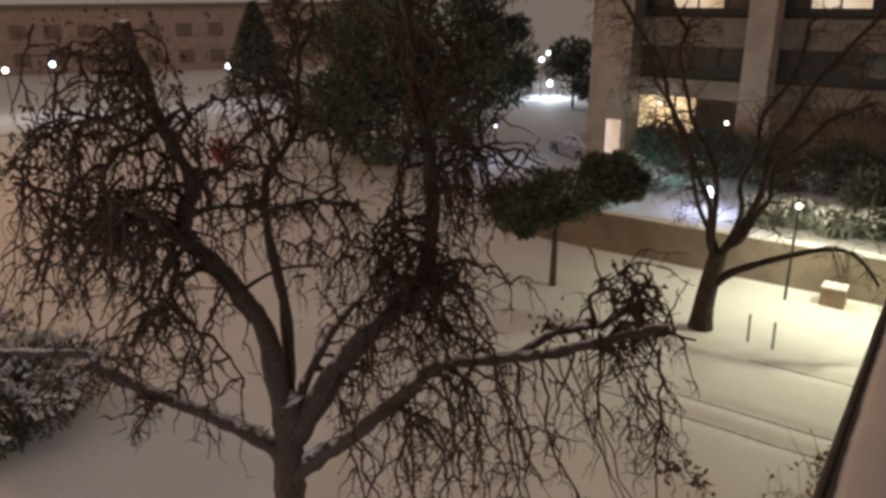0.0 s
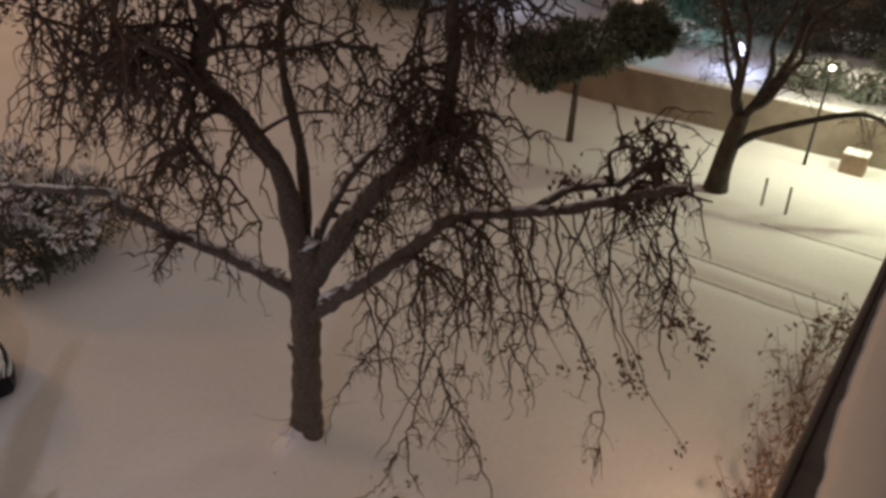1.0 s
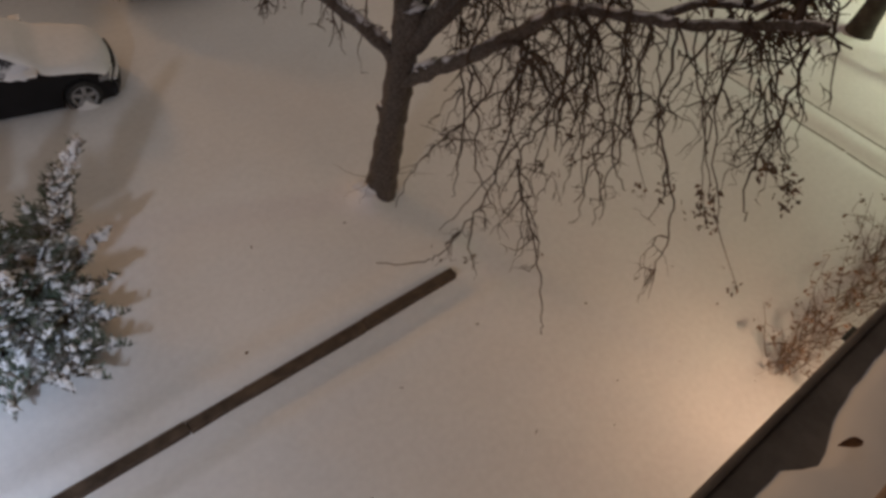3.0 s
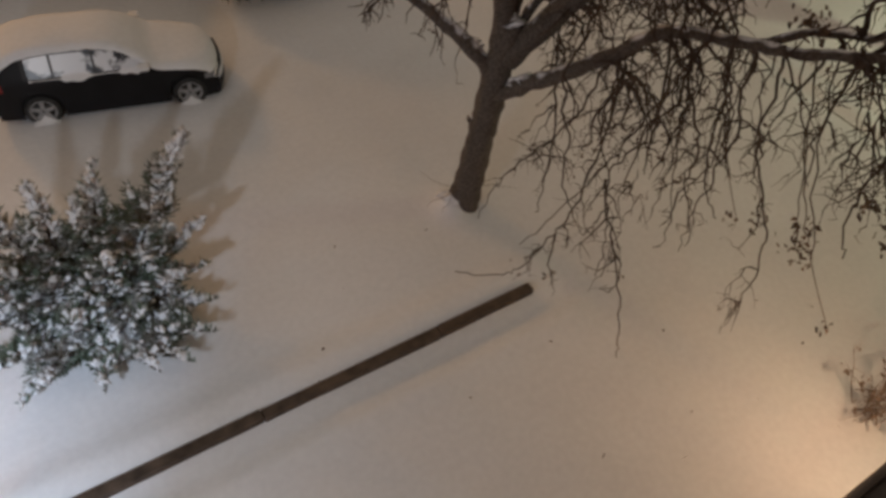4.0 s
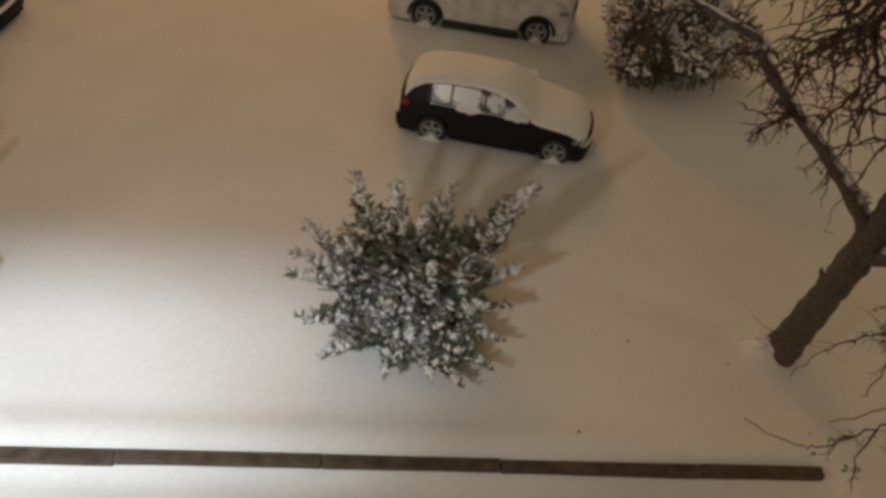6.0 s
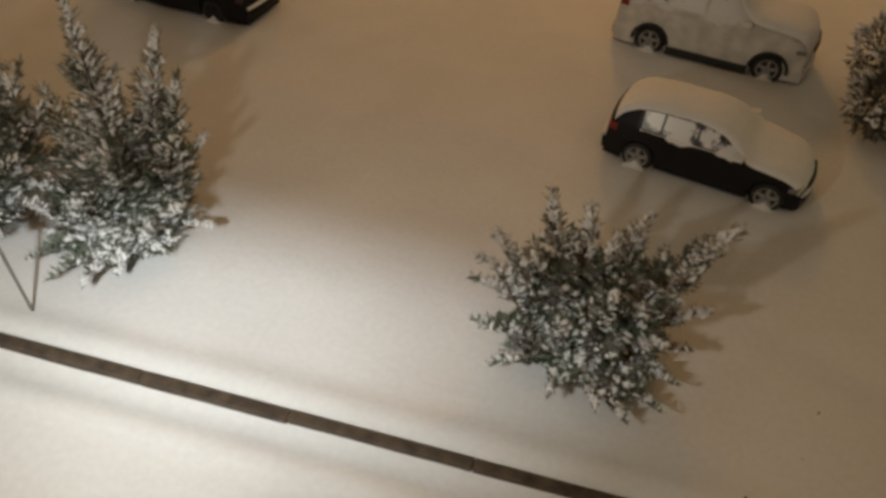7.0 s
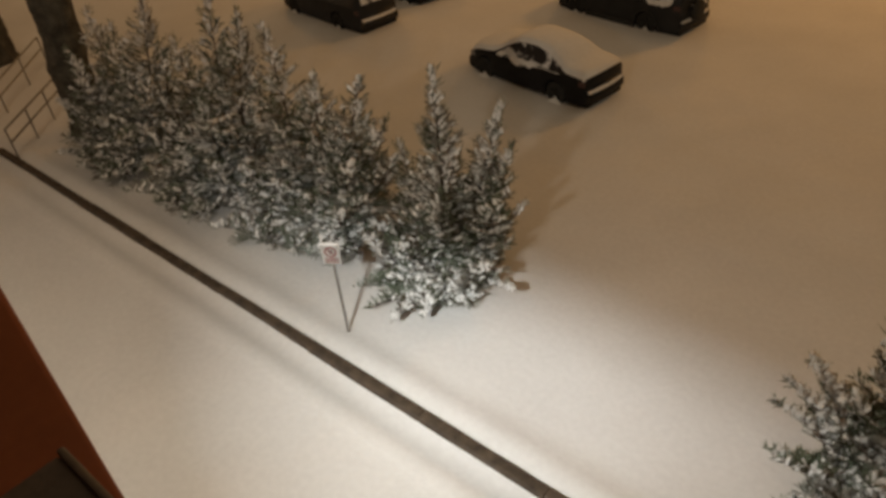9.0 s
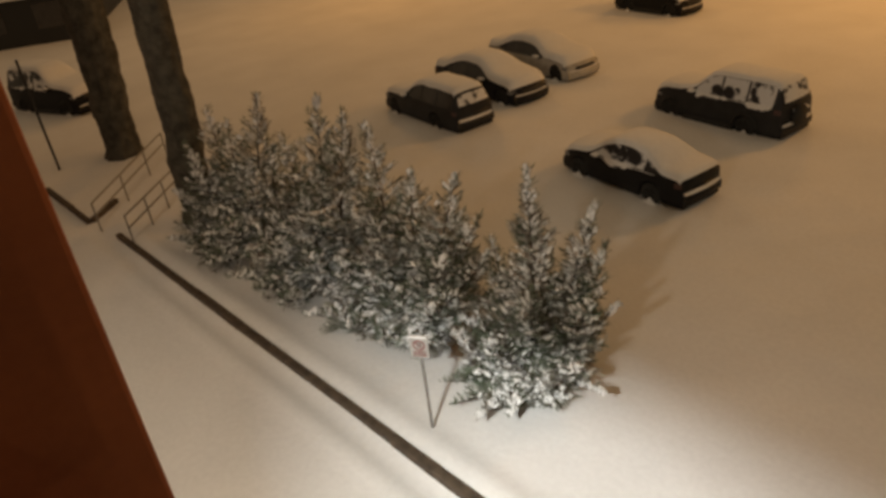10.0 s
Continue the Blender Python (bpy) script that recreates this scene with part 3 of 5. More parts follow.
    part("burr", burr, BARK, tree, "", True)
    part("twig_mass", (V, F), TWIG, tree, "dense wiry twigs", False, "stuff")
    # clumps of dead leaves at the tips
    for c, n, s in (((8.2, 1.75, 4.05), 30, 0.12), ((8.0, 2.1, 4.25), 26, 0.12), ((6.98, 2.2, 4.1), 40, 0.16), ((8.28, 2.75, 6.0), 120, 0.26), ((7.9, 3.6, 5.7), 80, 0.25), ((7.97, 8.1, 9.5), 200, 0.2), ((4.9, 7.3, 8.9), 260, 0.6), ((4.6, 8.48, 8.05), 160, 0.3), ((4.6, 8.26, 7.5), 120, 0.28), ((4.6, 9.5, 7.6), 150, 0.35), ((4.6, 7.1, 8.3), 120, 0.3), ((7.85, 5.6, 6.0), 420, 0.36)):
        for _ in range(n):
            leaf_into(LV, LF, Vector(c) - base + Vector([random.gauss(0, s * 0.6) for _ in range(3)]), random.uniform(0.03, 0.065))
    part("dead_leaves", (LV, LF), DEAD_LEAF, tree, "withered leaf clumps", False, "stuff")
    LV, LF = [], []
    for _ in range(190):
        leaf_into(LV, LF, Vector((6.77, 8.24, 7.59)) - base + Vector([random.gauss(0, 0.1) for _ in range(3)]), random.uniform(0.03, 0.065))
    part("red_leaves", (LV, LF), varied("red_dead_leaf", (0.3, 0.045, 0.03), (0.5, 0.09, 0.06), 10.0), tree, "clump of withered red leaves", False, "stuff")


def bare_tree_far(place, height, spread, seed, label, limbs, arch):
    random.seed(seed)
    tree = thing("bare_tree", place, label, "tree")
    fork = height * 0.3
    line = smooth_line([(0, 0, -0.15), (0.03, -0.05, fork * 0.4), (0.08, -0.25, fork)], 4)
    part("trunk", tube_shape(line, [0.31 + 0.1 * math.exp(-max(0, p.z + 0.1) / 0.3) - 0.025 * p.z for p in line], 12), FAR_BARK, tree, "", True)
    V, F, LV, LF = [], [], [], []
    for ang, lift, r in limbs:
        a = radians(ang)
        out = Vector((math.cos(a), math.sin(a), 0))
        end = out * spread
        pts = [Vector((0.07, -0.22, fork - 0.25)), Vector((0.06, -0.25, fork)) + end * 0.25 + Vector((0, 0, lift * height * 0.2)), end * 0.6 + Vector((0, 0, fork + lift * height * 0.5)), end + Vector((0, 0, fork + lift * height * 0.7))]
        ln = smooth_line([p + rand_dir() * 0.22 * min(1, i / 2) for i, p in enumerate(smooth_line(pts, 3))], 4)
        part("limb", tube_shape(ln, limb_radii(len(ln), r, 0.04), 8), FAR_BARK, tree, "", True)
        twigs_on(V, F, LV, LF, ln, 40, spread * 0.5, 0.08, out, 0.0, 0.2, 0.022, 0.3)
    ln = smooth_line([Vector(p) - Vector(place) for p in arch], 6)
    part("limb", tube_shape(ln, limb_radii(len(ln), 0.17, 0.04), 8), FAR_BARK, tree, "", True)
    pendants(V, F, LV, LF, ln, 16, 1.2, (0, -0.4, 0), 0.0, 0.5, 0.018)
    part("twig_mass", (V, F), TWIG, tree, "", False, "stuff")


random.seed(11)
old_tree()
bare_tree_far((21.39, 5.43, 0), 8.0, 3.4, 4, "bare spreading tree in the lit snow", [(95, 1.35, 0.13), (-75, 1.25, 0.16), (-100, 0.85, 0.12), (60, 0.9, 0.1), (170, 1.2, 0.1), (-30, 1.2, 0.11)],
              ((21.45, 5.15, 1.5), (21.6, 4.6, 1.95), (22.0, 3.4, 2.5), (22.2, 2.4, 2.85), (22.3, 1.7, 2.7), (22.3, 1.1, 2.0)))


def fallen_leaves():
    V, F = [], []
    rnd = random.Random(8)
    random.seed(8)
    for _ in range(26):
        x, y = rnd.uniform(2.0, 11.0), rnd.uniform(1.2, 8.0)
        leaf_into(V, F, Vector((x, y, snow_height(x, y) + 0.03)), rnd.uniform(0.03, 0.055))
    tagged(part("fallen_leaves", (V, F), DEAD_LEAF, None, "brown dead leaves scattered on the snow", False, "stuff"), "", "leaves")


fallen_leaves()

# ---- snowy conifers ----


def spray_into(V, F, p, way, length, width):
    """A frond: a folded, tapering blade of needles."""
    d = Vector(way).normalized()
    s = d.cross(Vector((0, 0, 1)))
    s = s.normalized() if s.length > 0.01 else Vector((1, 0, 0))
    up = s.cross(d)
    i = len(V)
    V += [p, p + d * length * 0.42 + s * width - up * width * 0.45, p + d * length * 0.5 + up * width * 0.15, p + d * length * 0.42 - s * width - up * width * 0.45, p + d * length]
    F += [(i, i + 1, i + 2), (i, i + 2, i + 3), (i + 1, i + 4, i + 2), (i + 2, i + 4, i + 3)]


def tuft_into(V, F, p, d, side, length, count):
    """A brush of fine needles that lean forward round a shoot."""
    rnd = random.random
    for _ in range(count):
        w = (d * (0.9 + 0.7 * rnd()) + side * (rnd() * 1.7 - 0.85) + Vector((0, 0, rnd() * 1.0 - 0.6))) * (length * (0.55 + 0.75 * rnd()))
        c = side * (0.005 + 0.006 * rnd()) + Vector((0, 0, 0.012 * (rnd() - 0.5)))
        q = p - d * (0.05 * rnd())
        i = len(V)
        V.extend((q - c, q + c, q + w))
        F.append((i, i + 1, i + 2))


def pad_into(V, F, line, width, height, slim):
    """Snow lying along a branch: a low, uneven ridge with a rounded back."""
    n = len(line)
    if n < 2:
        return
    i0 = len(V)
    for k, p in enumerate(line):
        d = line[min(k + 1, n - 1)] - line[max(k - 1, 0)]
        s = d.cross(Vector((0, 0, 1)))
        s = s.normalized() if s.length > 1e-4 else Vector((1, 0, 0))
        swell = (0.12 + 0.88 * math.sin(math.pi * (k + 0.35) / (n - 0.3)) ** 0.7) * random.uniform(0.6, 1.35)
        w, h = width * swell, height * swell
        lean = s * random.gauss(0, 0.2 * width)
        if slim:
            V.extend((p - s * w + Vector((0, 0, -0.6 * h)) + lean, p + Vector((0, 0, h)) + lean, p + s * w + Vector((0, 0, -0.6 * h)) + lean))
        else:
            V.extend((p - s * w + Vector((0, 0, -0.7 * h)) + lean, p - s * w * 0.7 + Vector((0, 0, 0.5 * h)) + lean, p + Vector((0, 0, h)) + lean, p + s * w * 0.7 + Vector((0, 0, 0.5 * h)) + lean, p + s * w + Vector((0, 0, -0.7 * h)) + lean))
    r = 3 if slim else 5
    for k in range(n - 1):
        for j in range(r - 1):
            a = i0 + k * r + j
            F.append((a, a + 1, a + r + 1, a + r))
    F.append(tuple(i0 + j for j in reversed(range(r))))
    F.append(tuple(i0 + (n - 1) * r + j for j in range(r)))


def branch_into(V, F, SV, SF, WV, WF, p, d, reach, snowy, floor, fine, depth=0):
    """A feathery branch: brushes of needles along it, side shoots, and snow on its back where it drifts."""
    step = 0.05
    m = max(2, int(reach / step))
    pts = [p.copy()]
    drift = noise.noise(p * 1.4 + d * 0.4 + Vector((snowy * 50, 0, 0))) + 0.7 * noise.noise((p + d * reach) * 3.2)
    for s in range(m):
        f = (s + 1) / m
        d = (d + Vector((0, 0, -0.05 + 0.1 * f)) + rand_dir() * 0.06).normalized()
        p = p + d * (reach / m)
        if p.z < floor:
            break
        pts.append(p.copy())
        side = d.cross(Vector((0, 0, 1))).normalized()
        if f > 0.22 or depth:
            tuft_into(V, F, p, d, side, 0.064 * (1.25 - 0.75 * f) * (1.3 - 0.3 * fine), int((10 if depth == 0 else 8.5) * fine))
        if depth == 0 and reach > 0.22 and f > 0.2 and f < 0.92:
            for sg in (-1, 1):
                if random.random() < 0.62:
                    branch_into(V, F, SV, SF, WV, WF, p, (d * 0.75 + side * sg * random.uniform(0.5, 0.95) + Vector((0, 0, random.gauss(0.02, 0.16)))).normalized(), (0.42 * (1 - f) + 0.1) * reach * random.uniform(0.6, 1.1) + 0.05, snowy, floor, fine, 1)
    if len(pts) < 2:
        return
    if depth == 0 and reach > 0.3:
        tube_into(WV, WF, [pts[0], pts[len(pts) // 2], pts[-1]], [0.011, 0.008, 0.003], 3)
    tuft_into(V, F, pts[-1], d * 1.3, d.cross(Vector((0, 0, 1))).normalized() * 0.5, 0.06, 8)
    # snow gathers in drifts over many branches, and leaves the tips bare
    load = snowy * (0.8 + 2.7 * drift) * min(1.0, 0.65 + 0.35 * pts[-1].z)
    if random.random() < min(0.96, max(0.05, load)) * (1.0 if depth == 0 else 0.6):
        n = len(pts)
        big = 1.0 + 0.8 * max(0.0, drift) * random.random()
        if depth:
            pad_into(SV, SF, [q + Vector((0, 0, 0.022)) for q in pts[n // 6:max(2, int(n * 0.9))]], random.uniform(0.02, 0.04) * big, 0.032 * big, True)
            return
        # broken into short clumps, with bare foliage between them
        k = int(n * random.uniform(0.08, 0.25))
        while k < n - 2:
            m = random.randint(3, 5)
            pad_into(SV, SF, [q + Vector((0, 0, 0.022)) for q in pts[k:min(n, k + m)]], random.uniform(0.045, 0.085) * big, random.uniform(0.035, 0.065) * big, False)
            k += m + random.randint(0, 3)
        if drift > 0.25 and random.random() < 0.5:
            # a heavier clump where the drift is deep
            lump_into(SV, SF, pts[n // 2] + Vector((0, 0, 0.04)), random.uniform(0.06, 0.11), d, 1.2)


def leader_into(V, F, SV, SF, WV, WF, foot, tip, girth, tiers, snowy, fine, floor=0.05):
    """One spire of a conifer: branches spiral up the stem, shorter and steeper towards the tip."""
    foot, tip = Vector(foot), Vector(tip)
    axis = tip - foot
    n = max(14, int(tiers * axis.length))
    a = random.random() * 6.283
    for k in range(n):
        h = (k + random.random()) / n
        a += 2.4 + random.gauss(0, 0.3)
        reach = girth * (1.06 * (1 - h)) ** 1.05 * random.uniform(0.5, 1.15) + 0.05
        d = Vector((math.cos(a), math.sin(a), 0.32 + 1.0 * h + random.gauss(0, 0.2))).normalized()
        branch_into(V, F, SV, SF, WV, WF, foot + axis * max(0.0, h - 0.25 * reach / axis.length), d, reach, snowy, floor, fine)
    branch_into(V, F, SV, SF, WV, WF, foot + axis * 0.86, axis.normalized(), axis.length * 0.14, snowy, floor, fine)


def conifer(place, leaders, label, seed, snowy=1.0, tiers=36, needles=NEEDLE, group="", fine=1.0):
    random.seed(seed)
    bush = thing("conifer", place, label, "conifer", group)
    V, F, SV, SF, WV, WF = [], [], [], [], [], []
    for foot, tip, girth in leaders:
        foot, tip = Vector(foot), Vector(tip) * 1.04
        part("stem", tube_shape([foot, foot.lerp(tip, 0.5), foot.lerp(tip, 0.9)], [0.05, 0.03, 0.006], 5), BARK, bush)
        leader_into(V, F, SV, SF, WV, WF, foot, tip, girth * 1.22, tiers, snowy, fine)
    part("foliage", (V, F), needles, bush, "grey-green needle fronds", False, "stuff")
    part("branch_wood", (WV, WF), TWIG, bush, "brown inner branches", False, "stuff")
    part("snow_clumps", (SV, SF), SNOW, bush, "ridges of snow lying along the branches", True, "stuff")
    return bush


conifer((0.25, 8.3, 0), [
    ((0.2, 0.0, 0), (1.9, 0.75, 2.15), 1.0), ((0.0, 0.1, 0), (0.62, 0.95, 1.95), 0.9), ((-0.2, 0.0, 0), (-0.28, 0.95, 1.9), 0.85), ((-0.3, 0.0, 0), (-0.95, 1.05, 1.95), 0.9),
    ((-0.3, 0, 0), (-1.68, 0.45, 1.38), 0.75), ((-0.3, 0, 0), (-1.9, -0.2, 0.95), 0.5), ((0.3, -0.2, 0), (1.2, -0.7, 0.9), 0.7), ((0, -0.3, 0), (-0.5, -0.8, 0.9), 0.75), ((0.1, -0.2, 0), (0.3, -0.3, 1.35), 0.9), ((0.2, 0, 0), (1.3, 0.0, 1.15), 0.7), ((0.3, 0, 0), (1.8, 0.2, 0.9), 0.55), ((0.3, -0.2, 0), (1.6, -0.4, 0.6), 0.55), ((-0.3, 0, 0), (-1.85, 0.1, 1.15), 0.5), ((-0.2, 0, 0), (-1.0, 0.2, 1.3), 0.75), ((0.0, 0.1, 0), (0.2, 0.6, 1.7), 0.7),
    ((0.3, -0.6, 0), (0.95, -1.35, 0.4), 0.6), ((0.1, -0.6, 0), (0.35, -1.75, 0.4), 0.6), ((-0.1, -0.6, 0), (-0.35, -1.7, 0.4), 0.6), ((-0.3, -0.5, 0), (-1.05, -1.3, 0.45), 0.65), ((-0.4, -0.3, 0), (-1.6, -0.85, 0.55), 0.6), ((0.2, -0.4, 0), (0.5, -1.0, 0.8), 0.7), ((0.3, -0.7, 0), (0.8, -1.8, 0.35), 0.5), ((0.4, -0.7, 0), (1.25, -1.5, 0.4), 0.55), ((0.4, -0.5, 0), (1.5, -0.95, 0.4), 0.55), ((-0.5, -0.6, 0), (-1.3, -1.4, 0.4), 0.55), ((-0.5, -0.4, 0), (-1.75, -0.6, 0.4), 0.5)],
    "spreading multi-stemmed conifer laden with fresh snow", 21, 0.82)
conifer((-8.4, 8.5, 0), [
    ((0, 0.1, 0), (-0.7, 0.85, 3.85), 1.15), ((0.3, 0, 0), (0.45, 1.4, 3.25), 1.0), ((0.4, 0, 0), (1.2, 0.5, 2.1), 1.0), ((0.3, 0.2, 0), (0.85, 1.2, 2.6), 0.95), ((0.3, -0.6, 0), (0.8, -1.6, 0.4), 0.55), ((0, -0.7, 0), (-0.25, -2.0, 0.35), 0.5), ((0.1, -0.7, 0), (0.4, -1.95, 0.4), 0.5), ((-0.4, 0, 0), (-1.3, 0.4, 2.4), 0.95),
    ((0, -0.3, 0), (-0.2, -1.1, 1.3), 1.0), ((0.4, -0.4, 0), (1.1, -0.9, 0.8), 0.85), ((-0.5, -0.4, 0), (-1.2, -1.1, 1.1), 0.85), ((0.1, -0.2, 0), (0.2, -0.2, 2.1), 1.1),
    ((0, -0.6, 0), (0.3, -1.7, 0.35), 0.55), ((-0.3, -0.6, 0), (-0.8, -1.7, 0.4), 0.55), ((0.5, 0.1, 0), (1.75, -0.1, 0.45), 0.4), ((0.4, -0.2, 0), (1.5, -0.4, 1.1), 0.6), ((0.3, 0.2, 0), (1.3, 0.9, 1.6), 0.7), ((-0.3, 0, 0), (-1.5, -0.5, 0.9), 0.8)],
    "tall bushy conifer with snow on every frond", 22, group="conifers along the lawn", fine=0.8)
for bx, by, tops, skirts, s in (
        (-18.6, 7.6, ((-20.4, 8.3, 3.4), (-17.6, 8.5, 4.15), (-18.9, 8.1, 3.3), (-17.0, 7.7, 2.4), (-19.6, 7.2, 2.0)), ((-20.2, 6.4), (-19.4, 5.85), (-18.2, 5.8), (-17.1, 5.85)), 23),
        (-15.0, 7.9, ((-14.9, 8.6, 4.5), (-13.9, 8.6, 4.35), (-16.1, 8.2, 3.5), (-14.6, 7.6, 2.6), (-15.9, 7.4, 2.3)), ((-16.1, 5.9), (-15.0, 6.0), (-13.9, 6.1)), 24),
        (-12.0, 8.2, ((-13.0, 8.6, 4.15), (-11.7, 8.6, 3.4), (-10.6, 8.8, 3.5), (-12.3, 7.9, 2.4), (-10.3, 8.1, 2.1), (-9.8, 7.8, 1.6), (-10.0, 8.8, 2.8), (-9.6, 8.6, 2.2)), ((-13.0, 6.2), (-11.9, 6.4), (-10.9, 6.6), (-9.9, 6.8)), 25)):
    stems = [(((x - bx) * 0.3, (y - by) * 0.3, 0), (x - bx, y - by, z + 0.05), 0.95 + 0.22 * z) for x, y, z in tops]
    stems += [(((x - bx) * 0.4, (y - by) * 0.4, 0), (x - bx, y - by, 0.7), 0.95) for x, y in skirts]
    stems += [(((x - bx) * 0.4, -0.2, 0), (x - bx, -0.95, 1.6), 1.2) for x, y in skirts]
    fill = random.Random(s)
    for _ in range(6):
        x, y = fill.uniform(-1.7, 1.7), fill.uniform(-0.4, 0.9)
        stems.append(((x * 0.5, y * 0.4, 0), (x, y, fill.uniform(1.9, 3.1)), fill.uniform(0.9, 1.3)))
    conifer((bx, by, 0), stems, "bushy conifer in a snow-laden row", s, 0.85, 19, group="conifers along the lawn", fine=0.56)


def rough_shrub():
    """A dense dark shrub with streaks of snow."""
    random.seed(31)
    ob = thing("evergreen_shrub", (6.65, 16.5, 0), "dense dark evergreen shrub streaked with snow beside the parked cars", "shrub")
    V, F, SV, SF = [], [], [], []
    for c, r, n in (((0, 0, 1.2), (1.5, 1.5, 1.3), 1900), ((-0.7, -0.4, 0.9), (0.9, 0.9, 0.8), 900), ((1.2, 0.3, 1.0), (1.2, 1.1, 1.1), 1200), ((0.2, 0.9, 1.9), (1.0, 1.0, 1.2), 900), ((-0.5, 0.8, 1.5), (1.1, 1.0, 1.1), 900)):
        for _ in range(n):
            d = rand_dir() * random.uniform(0.35, 1.0) ** 0.5
            p = Vector((c[0] + d.x * r[0], c[1] + d.y * r[1], c[2] + d.z * r[2]))
            if p.z < 0.06:
                continue
            way = d + rand_dir() * 0.7 + Vector((0, 0, 0.3))
            p.z *= 0.9
            side = way.cross(Vector((0, 0, 1))).normalized()
            spray_into(V, F, p, way, random.uniform(0.12, 0.26), random.uniform(0.016, 0.03))
            tuft_into(V, F, p + way.normalized() * 0.08, way.normalized(), side, 0.075, 5)
            if random.random() < 1.7 * (noise.noise(p * 1.1) + 0.16) and d.z > -0.1 and d.length > 0.75:
                pad_into(SV, SF, [p + way.normalized() * 0.07 * k + Vector((0, 0, 0.03)) for k in range(4)], random.uniform(0.04, 0.085), random.uniform(0.03, 0.055), True)
    for k in range(6):
        a = k * 1.05
        part("stem", rod((0, 0, -0.1), (math.cos(a), math.sin(a), 1.6), 0.05, 6, 0.02), BARK, ob)
    part("foliage", (V, F), DARK_NEEDLE, ob, "dark dense foliage", False, "stuff")
    part("snow_clumps", (SV, SF), SNOW, ob, "", False, "stuff")


rough_shrub()


# ---- parked cars ----
STYLES = {
    "sedan": dict(h=1.44, belt=0.9, top=[(-1, 0.62), (-0.985, 0.9), (-0.93, 0.99), (-0.68, 1.05), (-0.5, 1.24), (-0.34, 1.38), (-0.13, 1.44), (0.06, 1.42), (0.2, 1.33), (0.46, 1.02), (0.6, 0.97), (0.8, 0.9), (0.93, 0.8), (0.985, 0.66), (1, 0.5)],
                  spans=((-0.585, -0.45), (-0.43, -0.1), (-0.08, 0.37)), cover=(-0.985, 0.94)),
    "liftback": dict(h=1.5, belt=1.02, top=[(-1, 0.6), (-0.985, 0.98), (-0.95, 1.1), (-0.8, 1.36), (-0.65, 1.46), (-0.42, 1.5), (-0.12, 1.5), (0.08, 1.44), (0.24, 1.28), (0.42, 1.04), (0.6, 0.98), (0.82, 0.9), (0.95, 0.78), (0.985, 0.66), (1, 0.5)],
                     spans=((-0.64, -0.45), (-0.43, -0.11), (-0.09, 0.35)), cover=(-0.965, 0.985)),
    "estate": dict(h=1.58, belt=0.96, top=[(-1, 0.6), (-0.99, 1.0), (-0.95, 1.2), (-0.88, 1.5), (-0.8, 1.56), (-0.5, 1.58), (-0.1, 1.57), (0.06, 1.49), (0.3, 1.12), (0.4, 1.05), (0.8, 0.95), (0.94, 0.85), (0.985, 0.7), (1, 0.5)],
                   spans=((-0.86, -0.5), (-0.47, -0.13), (-0.1, 0.27)), cover=(-0.9, 0.985)),
    "suv": dict(h=1.78, belt=1.08, top=[(-1, 0.7), (-0.99, 1.1), (-0.955, 1.35), (-0.89, 1.7), (-0.82, 1.76), (-0.5, 1.78), (-0.05, 1.77), (0.08, 1.69), (0.3, 1.29), (0.38, 1.22), (0.8, 1.12), (0.94, 1.0), (0.985, 0.82), (1, 0.55)],
                spans=((-0.86, -0.5), (-0.47, -0.12), (-0.09, 0.26)), cover=(-0.91, 0.985)),
}


def lerp_table(rows, x):
    """A smooth curve through the rows that never overshoots them."""
    if x <= rows[0][0]:
        return rows[0][1]
    slopes = [(q[1] - p[1]) / (q[0] - p[0]) for p, q in zip(rows, rows[1:])]
    for i, ((a, za), (b, zb)) in enumerate(zip(rows, rows[1:])):
        if x <= b:
            s, h = slopes[i], b - a
            before, after = slopes[max(i - 1, 0)], slopes[min(i + 1, len(slopes) - 1)]
            m0 = 2 * before * s / (before + s) if before * s > 0 else 0.0
            m1 = 2 * after * s / (after + s) if after * s > 0 else 0.0
            t = (x - a) / h
            return za * (1 + 2 * t) * (1 - t) ** 2 + m0 * h * t * (1 - t) ** 2 + zb * t * t * (3 - 2 * t) + m1 * h * t * t * (t - 1)
    return rows[-1][1]


def lathe(profile, sides):
    V, F = [], []
    n = len(profile)
    for k in range(sides):
        a = 2 * math.pi * k / sides
        for r, y in profile:
            V.append((r * math.cos(a), y, r * math.sin(a)))
    for k in range(sides):
        k2 = (k + 1) % sides
        for i in range(n - 1):
            F.append((k * n + i, k * n + i + 1, k2 * n + i + 1, k2 * n + i))
    return V, F


def sheet(rows):
    """A strip of quads over a grid of points."""
    n = len(rows[0])
    return [p for row in rows for p in row], [(i * n + j, i * n + j + 1, (i + 1) * n + j + 1, (i + 1) * n + j) for i in range(len(rows) - 1) for j in range(n - 1)]


